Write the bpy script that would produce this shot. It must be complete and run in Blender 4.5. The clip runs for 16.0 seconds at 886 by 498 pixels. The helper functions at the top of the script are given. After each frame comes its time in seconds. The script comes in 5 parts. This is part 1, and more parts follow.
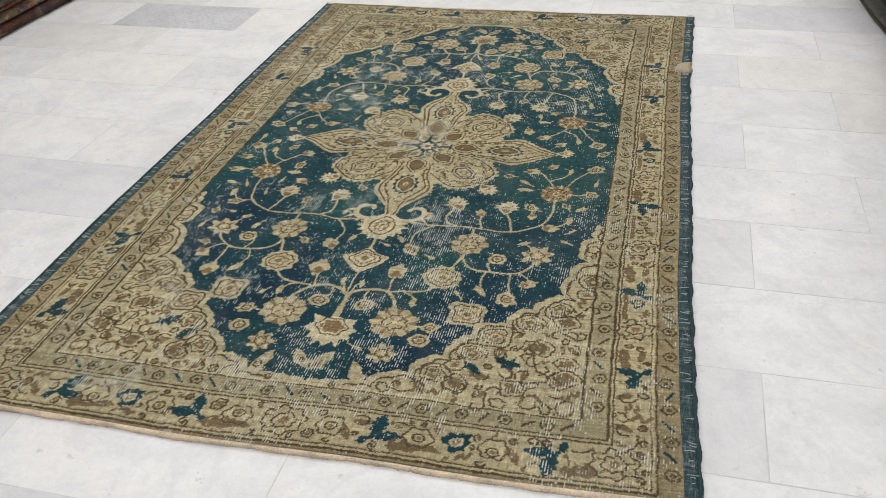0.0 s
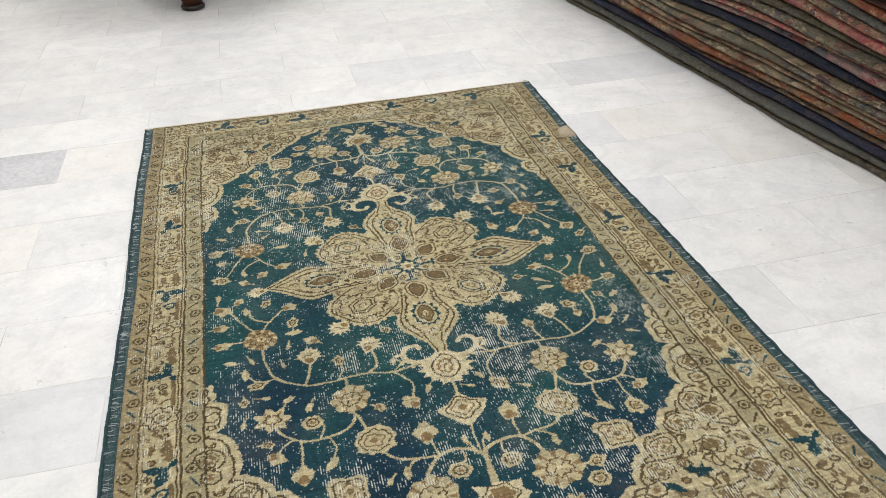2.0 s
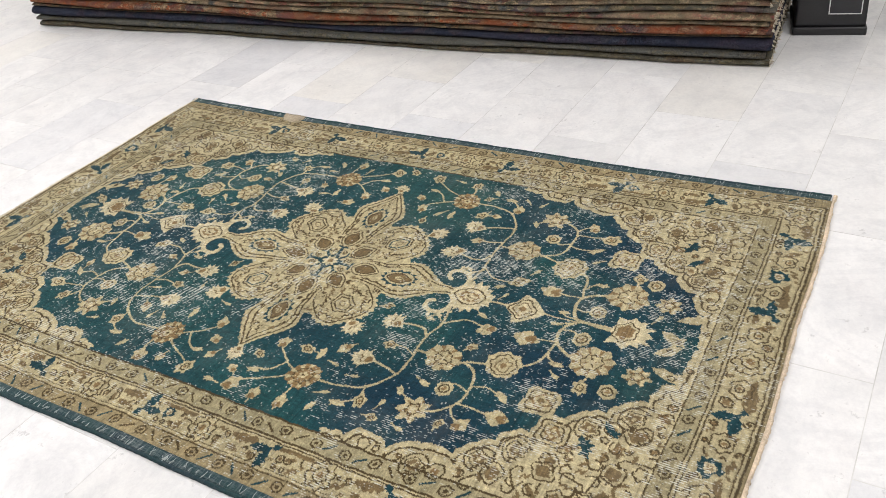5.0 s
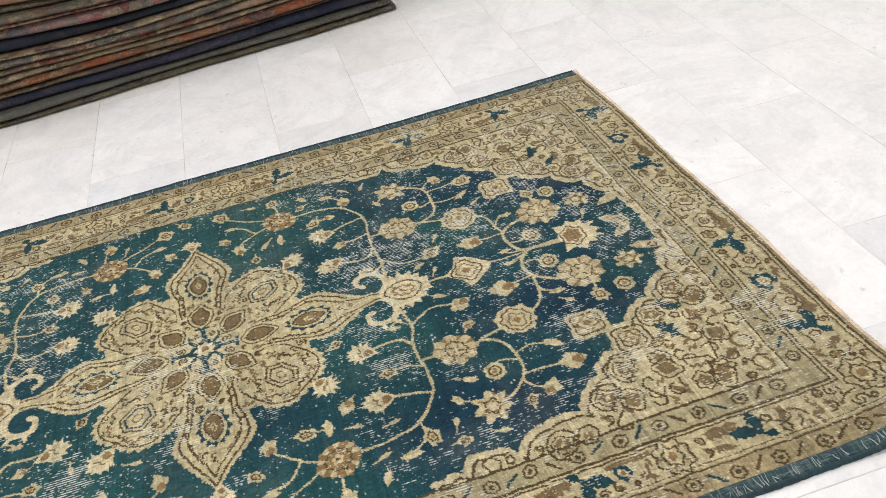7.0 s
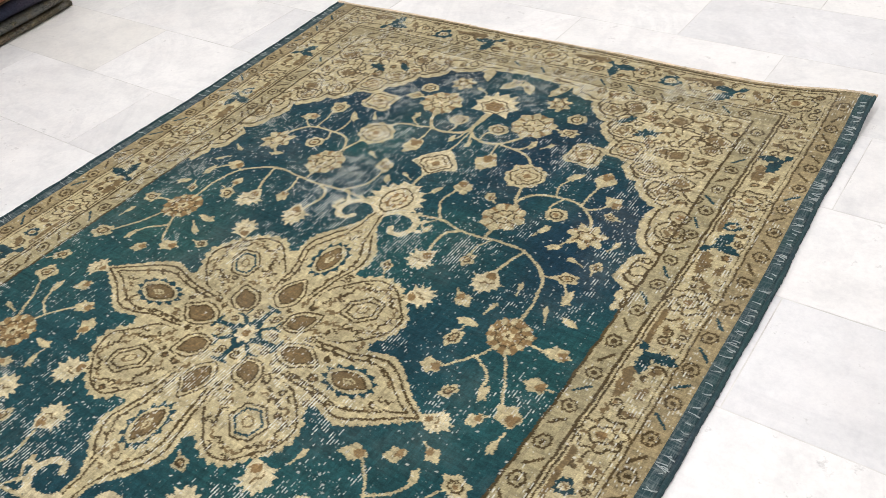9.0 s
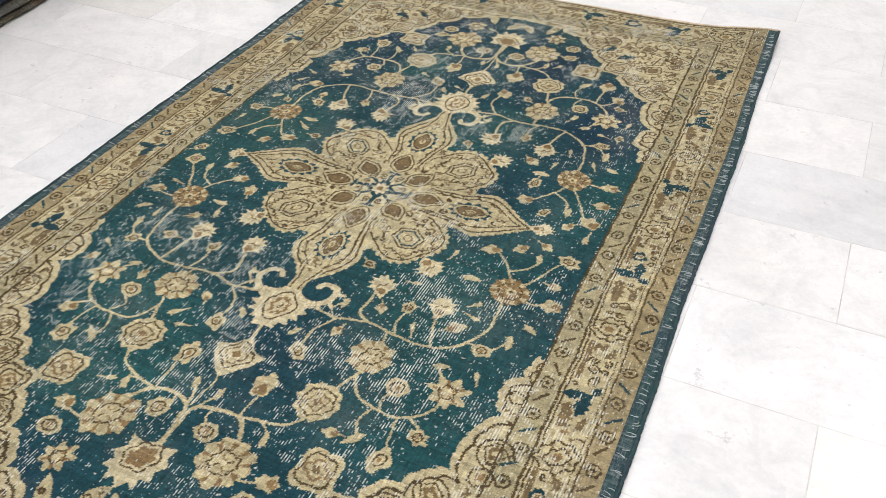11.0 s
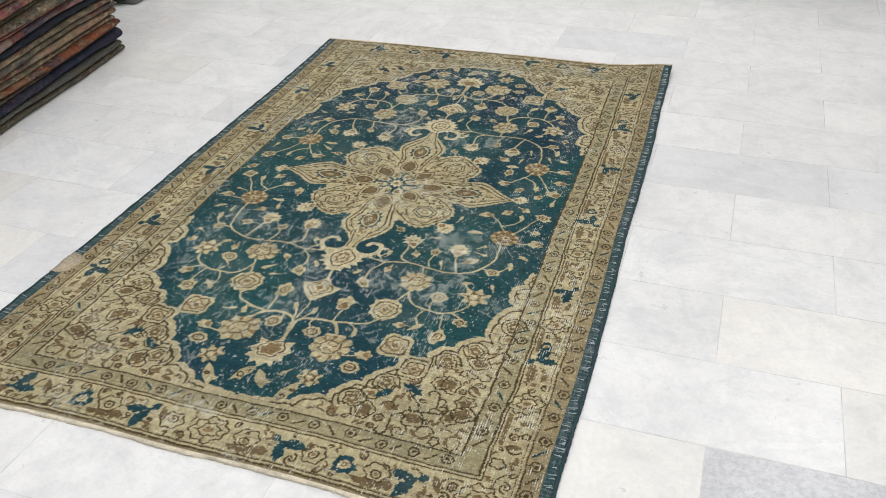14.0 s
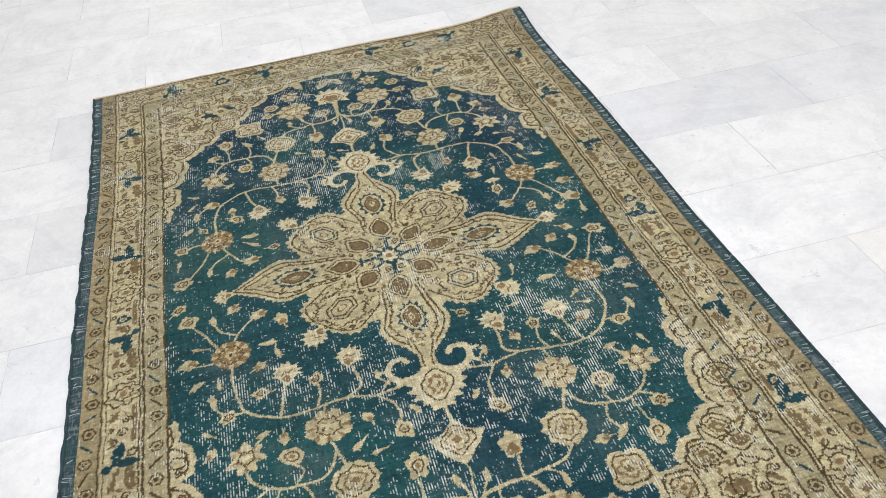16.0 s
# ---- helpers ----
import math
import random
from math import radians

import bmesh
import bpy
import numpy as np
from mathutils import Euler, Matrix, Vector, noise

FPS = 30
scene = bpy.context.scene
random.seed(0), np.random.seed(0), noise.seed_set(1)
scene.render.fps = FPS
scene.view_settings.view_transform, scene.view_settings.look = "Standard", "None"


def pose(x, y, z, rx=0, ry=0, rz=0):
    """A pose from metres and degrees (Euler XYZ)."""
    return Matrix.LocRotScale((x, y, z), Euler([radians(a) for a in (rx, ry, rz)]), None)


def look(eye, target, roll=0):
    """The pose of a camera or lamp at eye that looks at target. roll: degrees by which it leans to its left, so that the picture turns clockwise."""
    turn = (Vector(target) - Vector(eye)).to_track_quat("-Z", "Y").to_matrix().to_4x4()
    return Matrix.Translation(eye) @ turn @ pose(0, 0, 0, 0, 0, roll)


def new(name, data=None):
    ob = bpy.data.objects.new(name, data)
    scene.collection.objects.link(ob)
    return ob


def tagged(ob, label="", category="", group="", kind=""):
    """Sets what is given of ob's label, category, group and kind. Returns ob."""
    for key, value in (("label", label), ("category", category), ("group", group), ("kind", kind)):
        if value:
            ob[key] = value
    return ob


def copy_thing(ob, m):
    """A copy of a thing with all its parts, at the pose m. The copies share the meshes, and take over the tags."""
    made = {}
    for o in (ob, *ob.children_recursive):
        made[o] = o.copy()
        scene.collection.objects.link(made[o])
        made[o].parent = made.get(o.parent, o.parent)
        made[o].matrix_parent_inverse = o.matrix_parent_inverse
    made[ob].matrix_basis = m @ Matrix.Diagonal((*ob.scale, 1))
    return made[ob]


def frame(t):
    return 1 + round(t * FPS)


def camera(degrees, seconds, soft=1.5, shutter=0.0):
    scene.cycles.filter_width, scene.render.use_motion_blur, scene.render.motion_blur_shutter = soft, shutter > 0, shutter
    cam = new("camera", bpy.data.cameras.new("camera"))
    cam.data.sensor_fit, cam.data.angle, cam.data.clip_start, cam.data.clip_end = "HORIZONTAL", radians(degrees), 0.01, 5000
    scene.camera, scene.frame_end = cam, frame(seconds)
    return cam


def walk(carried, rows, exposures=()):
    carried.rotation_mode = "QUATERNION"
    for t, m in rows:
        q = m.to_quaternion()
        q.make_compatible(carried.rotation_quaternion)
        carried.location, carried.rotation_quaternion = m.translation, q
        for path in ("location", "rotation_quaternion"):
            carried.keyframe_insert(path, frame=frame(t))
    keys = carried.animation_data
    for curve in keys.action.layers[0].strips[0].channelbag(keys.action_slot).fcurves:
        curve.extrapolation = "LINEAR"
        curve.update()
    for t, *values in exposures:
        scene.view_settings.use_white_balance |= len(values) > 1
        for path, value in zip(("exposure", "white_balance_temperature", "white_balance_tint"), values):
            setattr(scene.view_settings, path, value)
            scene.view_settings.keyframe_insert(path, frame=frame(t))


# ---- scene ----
cam = camera(54.8, 16.0, 0.8)
PATH = [
    (0, (0.707, -2.402, 1.29), (0.253, -0.807, 0.172), -2.9),
    (0.5, (0.427, -2.427, 1.346), (0.078, -0.79, 0.251), -2.9),
    (1, (0.161, -2.325, 1.361), (-0.03, -0.657, 0.274), -3.7),
    (1.5, (-0.081, -2.223, 1.39), (-0.028, -0.539, 0.312), -3.4),
    (2, (-0.354, -2.168, 1.416), (-0.007, -0.502, 0.366), -2.6),
    (2.5, (-0.621, -2.128, 1.458), (-0.034, -0.52, 0.424), -3.6),
    (3, (-0.88, -1.97, 1.453), (-0.091, -0.461, 0.403), -6.5),
    (3.2, (-0.985, -1.943, 1.475), (-0.116, -0.483, 0.418), -6.8),
    (5.3, (-1.716, -1.391, 1.469), (-0.259, -0.605, 0.346), -7.3),
    (5.5, (-1.766, -1.283, 1.479), (-0.256, -0.62, 0.348), -7.1),
    (6, (-1.81, -1.033, 1.447), (-0.228, -0.651, 0.284), -8.8),
    (6.5, (-1.722, -0.688, 1.382), (-0.115, -0.597, 0.195), -11.0),
    (7, (-1.644, -0.348, 1.327), (-0.06, -0.598, 0.131), -10.8),
    (7.5, (-1.524, -0.053, 1.276), (-0.031, -0.64, 0.081), -10.9),
    (8, (-1.334, 0.225, 1.178), (-0.015, -0.647, -0.046), -10.0),
    (8.2, (-1.304, 0.343, 1.17), (-0.05, -0.611, -0.063), -9.3),
    (10.3, (-0.863, 1.172, 1.205), (-0.138, -0.192, -0.065), -4.4),
    (10.5, (-0.894, 1.287, 1.231), (-0.181, -0.096, -0.025), -3.6),
    (11, (-0.988, 1.607, 1.34), (-0.307, 0.225, 0.065), -0.9),
    (11.5, (-1.177, 1.903, 1.372), (-0.459, 0.576, 0.059), 0.0),
    (12, (-1.318, 2.155, 1.451), (-0.525, 0.834, 0.176), -1.4),
    (12.5, (-1.337, 2.409, 1.515), (-0.526, 1.026, 0.321), -2.1),
    (13, (-1.309, 2.57, 1.581), (-0.533, 1.13, 0.43), -1.0),
    (13.5, (-1.253, 2.605, 1.584), (-0.515, 1.108, 0.483), -0.2),
    (14, (-1.073, 2.491, 1.515), (-0.514, 0.923, 0.407), -1.2),
    (14.5, (-0.759, 2.343, 1.485), (-0.464, 0.727, 0.344), -2.5),
    (15, (-0.429, 2.242, 1.452), (-0.352, 0.619, 0.286), -2.9),
    (15.5, (-0.136, 2.093, 1.453), (-0.232, 0.504, 0.242), -4.5),
    (16, (0.165, 1.817, 1.462), (-0.113, 0.281, 0.213), -6.3),
]
EXPOSURES = [(0.0, -0.13, 6480, 10), (0.5, -0.13, 6480, 10), (1.0, -0.03, 6480, 10), (1.5, -0.02, 6500, 10), (2.0, 0.08, 6530, 9), (3.0, 0.20, 6520, 9), (5.5, 0.22, 6550, 12), (6.5, 0.23, 6550, 12), (7.5, 0.27, 6550, 11),
             (8.0, 0.29, 6550, 12), (10.5, 0.26, 6500, 12), (11.0, 0.26, 6480, 12), (11.5, 0.16, 6480, 12), (12.0, -0.10, 6450, 11), (12.5, -0.09, 6420, 11), (13.0, -0.08, 6420, 10), (14.5, 0.06, 6350, 9), (15.5, 0.11, 6300, 10), (16.0, 0.17, 6280, 10)]
walk(cam, [(t, look(eye, target, roll)) for t, eye, target, roll in PATH], EXPOSURES)
# ---- light ----
world = bpy.data.worlds.new("world")
scene.world = world
world.use_nodes = True
world.node_tree.nodes["Background"].inputs[0].default_value = (0.9, 0.95, 1.0, 1)
world.node_tree.nodes["Background"].inputs[1].default_value = 0.05

LAMP_WATTS = 25.3
LAMP_COLOUR = (0.985, 0.978, 0.98)
CEILING = 2.9
LAMP_SPOTS = [(x, y) for y in (-2.25, 1.1, 4.1) for x in (-2.1, -0.15, 1.8)]

# ---- materials ----


def material(name):
    m = bpy.data.materials.new(name)
    m.use_nodes = True
    nt = m.node_tree
    return m, nt, nt.nodes["Principled BSDF"]


def node(nt, kind, inputs=(), **props):
    n = nt.nodes.new(kind)
    for k, v in props.items():
        if k == "operation":
            n.operation = v
        elif k == "data_type":
            n.data_type = v
        elif k == "blend_type":
            n.blend_type = v
        elif k == "attribute_name":
            n.attribute_name = v
        elif k == "feature":
            n.feature = v
    for k, v in dict(inputs).items():
        if hasattr(v, "links"):
            nt.links.new(v, n.inputs[k])
        else:
            n.inputs[k].default_value = v
    return n


def ramp(nt, fac, stops):
    r = nt.nodes.new("ShaderNodeValToRGB")
    r.color_ramp.elements.remove(r.color_ramp.elements[1])
    for i, (p, c) in enumerate(stops):
        e = r.color_ramp.elements[0] if i == 0 else r.color_ramp.elements.new(p)
        e.position, e.color = p, (*c, 1)
    nt.links.new(fac, r.inputs[0])
    return r.outputs[0]


def mixed(nt, fac, a, b, blend="MIX"):
    n = nt.nodes.new("ShaderNodeMix")
    n.data_type, n.blend_type = "RGBA", blend
    for k, v in ((0, fac), (6, a), (7, b)):
        if hasattr(v, "links"):
            nt.links.new(v, n.inputs[k])
        elif k == 0:
            n.inputs[k].default_value = v
        else:
            n.inputs[k].default_value = (*v, 1)
    return n.outputs[2]


def bump(nt, bsdf, height, strength, distance):
    b = node(nt, "ShaderNodeBump", {"Height": height, "Strength": strength, "Distance": distance})
    nt.links.new(b.outputs[0], bsdf.inputs["Normal"])


def marble(name, light, dark, warm, vein, grain=0.93):
    """Honed white marble: soft clouds, grey veins, small pits; each slab is cut from another place in the block."""
    m, nt, bsdf = material(name)
    co = node(nt, "ShaderNodeTexCoord")
    info = node(nt, "ShaderNodeObjectInfo")
    off = node(nt, "ShaderNodeVectorMath", {0: (31.0, 17.0, 23.0), 3: info.outputs["Random"]}, operation="SCALE")
    at = node(nt, "ShaderNodeVectorMath", {0: co.outputs["Object"], 1: off.outputs[0]}, operation="ADD").outputs[0]
    cloud = node(nt, "ShaderNodeTexNoise", {"Vector": at, "Scale": 3.2, "Detail": 5.0, "Roughness": 0.6, "Distortion": 0.7})
    warp = node(nt, "ShaderNodeTexNoise", {"Vector": at, "Scale": 2.1, "Detail": 6.0, "Roughness": 0.65, "Distortion": 1.6})
    base = ramp(nt, cloud.outputs[0], [(0.30, dark), (0.48, light), (0.68, tuple(min(0.95, c * 1.05) for c in light))])
    # thin veins where the warped noise crosses its middle
    d = node(nt, "ShaderNodeMath", {0: warp.outputs[0], 1: 0.5}, operation="SUBTRACT")
    d = node(nt, "ShaderNodeMath", {0: d.outputs[0]}, operation="ABSOLUTE")
    veins = ramp(nt, d.outputs[0], [(0.0, (vein, vein, vein)), (0.06, (0, 0, 0))])
    base = mixed(nt, veins, base, (0.42, 0.43, 0.46))
    stain = node(nt, "ShaderNodeTexNoise", {"Vector": at, "Scale": 1.1, "Detail": 3.0})
    base = mixed(nt, ramp(nt, stain.outputs[0], [(0.55, (0, 0, 0)), (0.8, (0.35, 0.35, 0.35))]), base, warm)
    pits = node(nt, "ShaderNodeTexNoise", {"Vector": at, "Scale": 22.0, "Detail": 4.0, "Roughness": 0.75})
    base = mixed(nt, ramp(nt, pits.outputs[0], [(0.64, (0, 0, 0)), (0.71, (0.55, 0.55, 0.55))]), base, (0.40, 0.40, 0.41))
    blush = node(nt, "ShaderNodeTexNoise", {"Vector": at, "Scale": 4.3, "Detail": 4.0, "Roughness": 0.6})
    base = mixed(nt, ramp(nt, blush.outputs[0], [(0.50, (0, 0, 0)), (0.72, (0.24, 0.24, 0.24))]), base, tuple(c * k for c, k in zip(light, (1.02, 0.975, 0.955))))
    mottle = node(nt, "ShaderNodeTexNoise", {"Vector": at, "Scale": 11.0, "Detail": 6.0, "Roughness": 0.75})
    base = mixed(nt, 1.0, base, ramp(nt, mottle.outputs[0], [(0.32, (0.90, 0.903, 0.91)), (0.52, (1.0, 1.0, 1.0)), (0.75, (1.03, 1.028, 1.02))]), "MULTIPLY")
    grit = node(nt, "ShaderNodeTexNoise", {"Vector": at, "Scale": 75.0, "Detail": 3.0, "Roughness": 0.8})
    base = mixed(nt, 1.0, base, ramp(nt, grit.outputs[0], [(0.3, (grain, grain, grain + 0.01)), (0.6, (1.0, 1.0, 1.0))]), "MULTIPLY")
    tone = node(nt, "ShaderNodeMapRange", {"Value": info.outputs["Random"], "To Min": 0.945, "To Max": 1.02})
    base = mixed(nt, 1.0, base, tone.outputs[0], "MULTIPLY")
    nt.links.new(base, bsdf.inputs["Base Color"])
    rough = node(nt, "ShaderNodeMapRange", {"Value": cloud.outputs[0], "To Min": 0.28, "To Max": 0.42})
    nt.links.new(rough.outputs[0], bsdf.inputs["Roughness"])
    bump(nt, bsdf, pits.outputs[0], 0.05, 0.002)
    return m


MARBLE = [marble("marble_white", (0.758, 0.756, 0.754), (0.698, 0.699, 0.704), (0.738, 0.719, 0.675), 0.16),
          marble("marble_grey", (0.605, 0.609, 0.630), (0.530, 0.535, 0.558), (0.58, 0.575, 0.565), 0.2, 0.74),
          marble("marble_cream", (0.758, 0.747, 0.722), (0.708, 0.698, 0.678), (0.745, 0.712, 0.635), 0.10),
          marble("marble_pale_grey", (0.700, 0.703, 0.715), (0.645, 0.648, 0.662), (0.69, 0.68, 0.66), 0.15)]


def plain(name, colour, rough=0.7, metal=0.0, grain=40.0, vary=0.15, relief=0.0):
    m, nt, bsdf = material(name)
    co = node(nt, "ShaderNodeTexCoord")
    n1 = node(nt, "ShaderNodeTexNoise", {"Vector": co.outputs["Object"], "Scale": grain, "Detail": 4.0})
    n2 = node(nt, "ShaderNodeTexNoise", {"Vector": co.outputs["Object"], "Scale": grain / 12, "Detail": 3.0})
    both = node(nt, "ShaderNodeMath", {0: n1.outputs[0], 1: n2.outputs[0]}, operation="ADD")
    lo, hi = (tuple(max(0.0, min(1.0, c * k)) for c in colour) for k in (1 - vary, 1 + vary))
    nt.links.new(ramp(nt, node(nt, "ShaderNodeMath", {0: both.outputs[0], 1: 0.5}, operation="MULTIPLY").outputs[0], [(0.35, lo), (0.65, hi)]), bsdf.inputs["Base Color"])
    bsdf.inputs["Roughness"].default_value, bsdf.inputs["Metallic"].default_value = rough, metal
    if relief:
        bump(nt, bsdf, n1.outputs[0], 0.6, relief)
    return m




def joint_filler():
    """Pale cement, level with the slabs, greyed by dirt in stretches."""
    m, nt, bsdf = material("grout")
    co = node(nt, "ShaderNodeTexCoord")
    dirt = node(nt, "ShaderNodeTexNoise", {"Vector": co.outputs["Object"], "Scale": 7.0, "Detail": 5.0, "Roughness": 0.7})
    nt.links.new(ramp(nt, dirt.outputs[0], [(0.36, (0.44, 0.43, 0.415)), (0.50, (0.58, 0.575, 0.56)), (0.66, (0.70, 0.695, 0.685))]), bsdf.inputs["Base Color"])
    bsdf.inputs["Roughness"].default_value = 0.85
    return m


GROUT = joint_filler()
PLASTER = plain("wall_plaster", (0.74, 0.72, 0.68), 0.9, 0, 30, 0.06, 0.001)
CEILING_PAINT = plain("ceiling_paint", (0.8, 0.8, 0.78), 0.9, 0, 30, 0.04)
LAMP_FRAME = plain("lamp_frame_metal", (0.75, 0.75, 0.75), 0.5, 0, 50, 0.05)
BLACK_PLASTIC = plain("black_plastic", (0.014, 0.014, 0.016), 0.38, 0, 90, 0.2)
LABEL_INK = plain("label_dark", (0.02, 0.02, 0.025), 0.4)
LABEL_EDGE = plain("label_white", (0.7, 0.7, 0.7), 0.5)
FRINGE = plain("cotton_fringe", (0.58, 0.52, 0.41), 0.95, 0, 260, 0.35, 0.003)
WARM_FRINGE = plain("yellowed_cotton_fringe", (0.60, 0.49, 0.36), 0.95, 0, 260, 0.35, 0.003)
BLACKENED = plain("blackened_foot", (0.008, 0.006, 0.005), 0.55, 0, 50)


def wood_stain(name, k):
    m, nt, bsdf = material(name)
    co = node(nt, "ShaderNodeTexCoord")
    st = node(nt, "ShaderNodeMapping", {"Vector": co.outputs["Object"], "Scale": (6.0, 6.0, 1.2)})
    n = node(nt, "ShaderNodeTexNoise", {"Vector": st.outputs[0], "Scale": 8.0, "Detail": 6.0, "Roughness": 0.6, "Distortion": 1.2})
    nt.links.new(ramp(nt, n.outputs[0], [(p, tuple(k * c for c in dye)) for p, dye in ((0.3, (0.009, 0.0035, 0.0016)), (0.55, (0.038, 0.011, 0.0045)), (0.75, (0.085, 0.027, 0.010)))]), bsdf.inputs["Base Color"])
    bsdf.inputs["Roughness"].default_value = 0.42
    bsdf.inputs["Specular IOR Level"].default_value = 0.12
    return m


# the second is the same wood at a fifth, under-table shade in its colour
WOOD, SHADED_WOOD = wood_stain("red_brown_wood", 1.0), wood_stain("shaded_wood", 0.2)


def calc(nt, operation, *values):
    return node(nt, "ShaderNodeMath", dict(enumerate(values)), operation=operation).outputs[0]


def rug_pile():
    """Worn wool pile: the knots' dyes and wear lie in the mesh's colour layers; where the pile is worn the cotton warps show as dashes."""
    m, nt, bsdf = material("worn_wool_pile")
    dye = node(nt, "ShaderNodeVertexColor")
    dye.layer_name = "dye"
    wear = node(nt, "ShaderNodeVertexColor")
    wear.layer_name = "wear"
    worn = node(nt, "ShaderNodeSeparateColor", {0: wear.outputs[0]}).outputs[0]
    co = node(nt, "ShaderNodeTexCoord")
    fine = node(nt, "ShaderNodeTexNoise", {"Vector": co.outputs["Object"], "Scale": 420.0, "Detail": 2.0})
    dust = node(nt, "ShaderNodeTexNoise", {"Vector": co.outputs["Object"], "Scale": 5.0, "Detail": 5.0, "Roughness": 0.65})
    c = mixed(nt, 1.0, dye.outputs[0], ramp(nt, fine.outputs[0], [(0.25, (0.80, 0.80, 0.80)), (0.75, (1.16, 1.16, 1.16))]), "MULTIPLY")
    c = mixed(nt, ramp(nt, dust.outputs[0], [(0.5, (0, 0, 0)), (0.85, (0.10, 0.10, 0.10))]), c, (0.5, 0.47, 0.4))
    # warps run the length of the rug, about 6 mm apart, each bared in dashes of its own
    place = node(nt, "ShaderNodeSeparateXYZ", {0: co.outputs["Object"]})
    sway = node(nt, "ShaderNodeTexNoise", {"Vector": co.outputs["Object"], "Scale": 1.6, "Detail": 1.0})
    u = calc(nt, "ADD", calc(nt, "MULTIPLY", place.outputs[0], 1 / 0.0060), calc(nt, "MULTIPLY", sway.outputs[0], 2.0))
    col = calc(nt, "FLOOR", u)
    off = calc(nt, "ABSOLUTE", calc(nt, "SUBTRACT", calc(nt, "FRACT", u), 0.5))
    warp = ramp(nt, off, [(0.13, (1, 1, 1)), (0.30, (0, 0, 0))])
    spot = node(nt, "ShaderNodeCombineXYZ", {0: calc(nt, "MULTIPLY", col, 7.31), 1: calc(nt, "MULTIPLY", place.outputs[1], 1 / 0.011), 2: calc(nt, "MULTIPLY", col, 0.37)})
    dash = node(nt, "ShaderNodeTexNoise", {"Vector": spot.outputs[0], "Scale": 1.0, "Detail": 2.0, "Roughness": 0.6})
    bare = calc(nt, "ADD", dash.outputs[0], calc(nt, "MULTIPLY", worn, 0.50))
    bare = ramp(nt, bare, [(0.67, (0, 0, 0)), (0.75, (0.46, 0.46, 0.46)), (0.92, (0.90, 0.90, 0.90))])
    # yarns of the pile differ from warp to warp
    tuft = node(nt, "ShaderNodeCombineXYZ", {0: calc(nt, "MULTIPLY", col, 3.17), 1: calc(nt, "MULTIPLY", place.outputs[1], 1 / 0.03)})
    abrash = node(nt, "ShaderNodeTexNoise", {"Vector": tuft.outputs[0], "Scale": 1.0, "Detail": 4.0, "Roughness": 0.8})
    c = mixed(nt, 1.0, c, ramp(nt, abrash.outputs[0], [(0.30, (0.58, 0.58, 0.58)), (0.50, (0.95, 0.95, 0.95)), (0.72, (1.35, 1.33, 1.30))]), "MULTIPLY")
    share = mixed(nt, 1.0, bare, warp, "MULTIPLY")
    c = mixed(nt, share, c, (0.60, 0.61, 0.55))
    nt.links.new(c, bsdf.inputs["Base Color"])
    bsdf.inputs["Roughness"].default_value = 0.88
    bsdf.inputs["Specular IOR Level"].default_value = 0.12
    bsdf.inputs["Sheen Weight"].default_value = 0.03
    ribs = node(nt, "ShaderNodeMapping", {"Vector": co.outputs["Object"], "Scale": (260.0, 420.0, 200.0)})
    weave = node(nt, "ShaderNodeTexNoise", {"Vector": ribs.outputs[0], "Scale": 1.0, "Detail": 1.0})
    bump(nt, bsdf, weave.outputs[0], 0.55, 0.0025)
    return m


PILE = rug_pile()


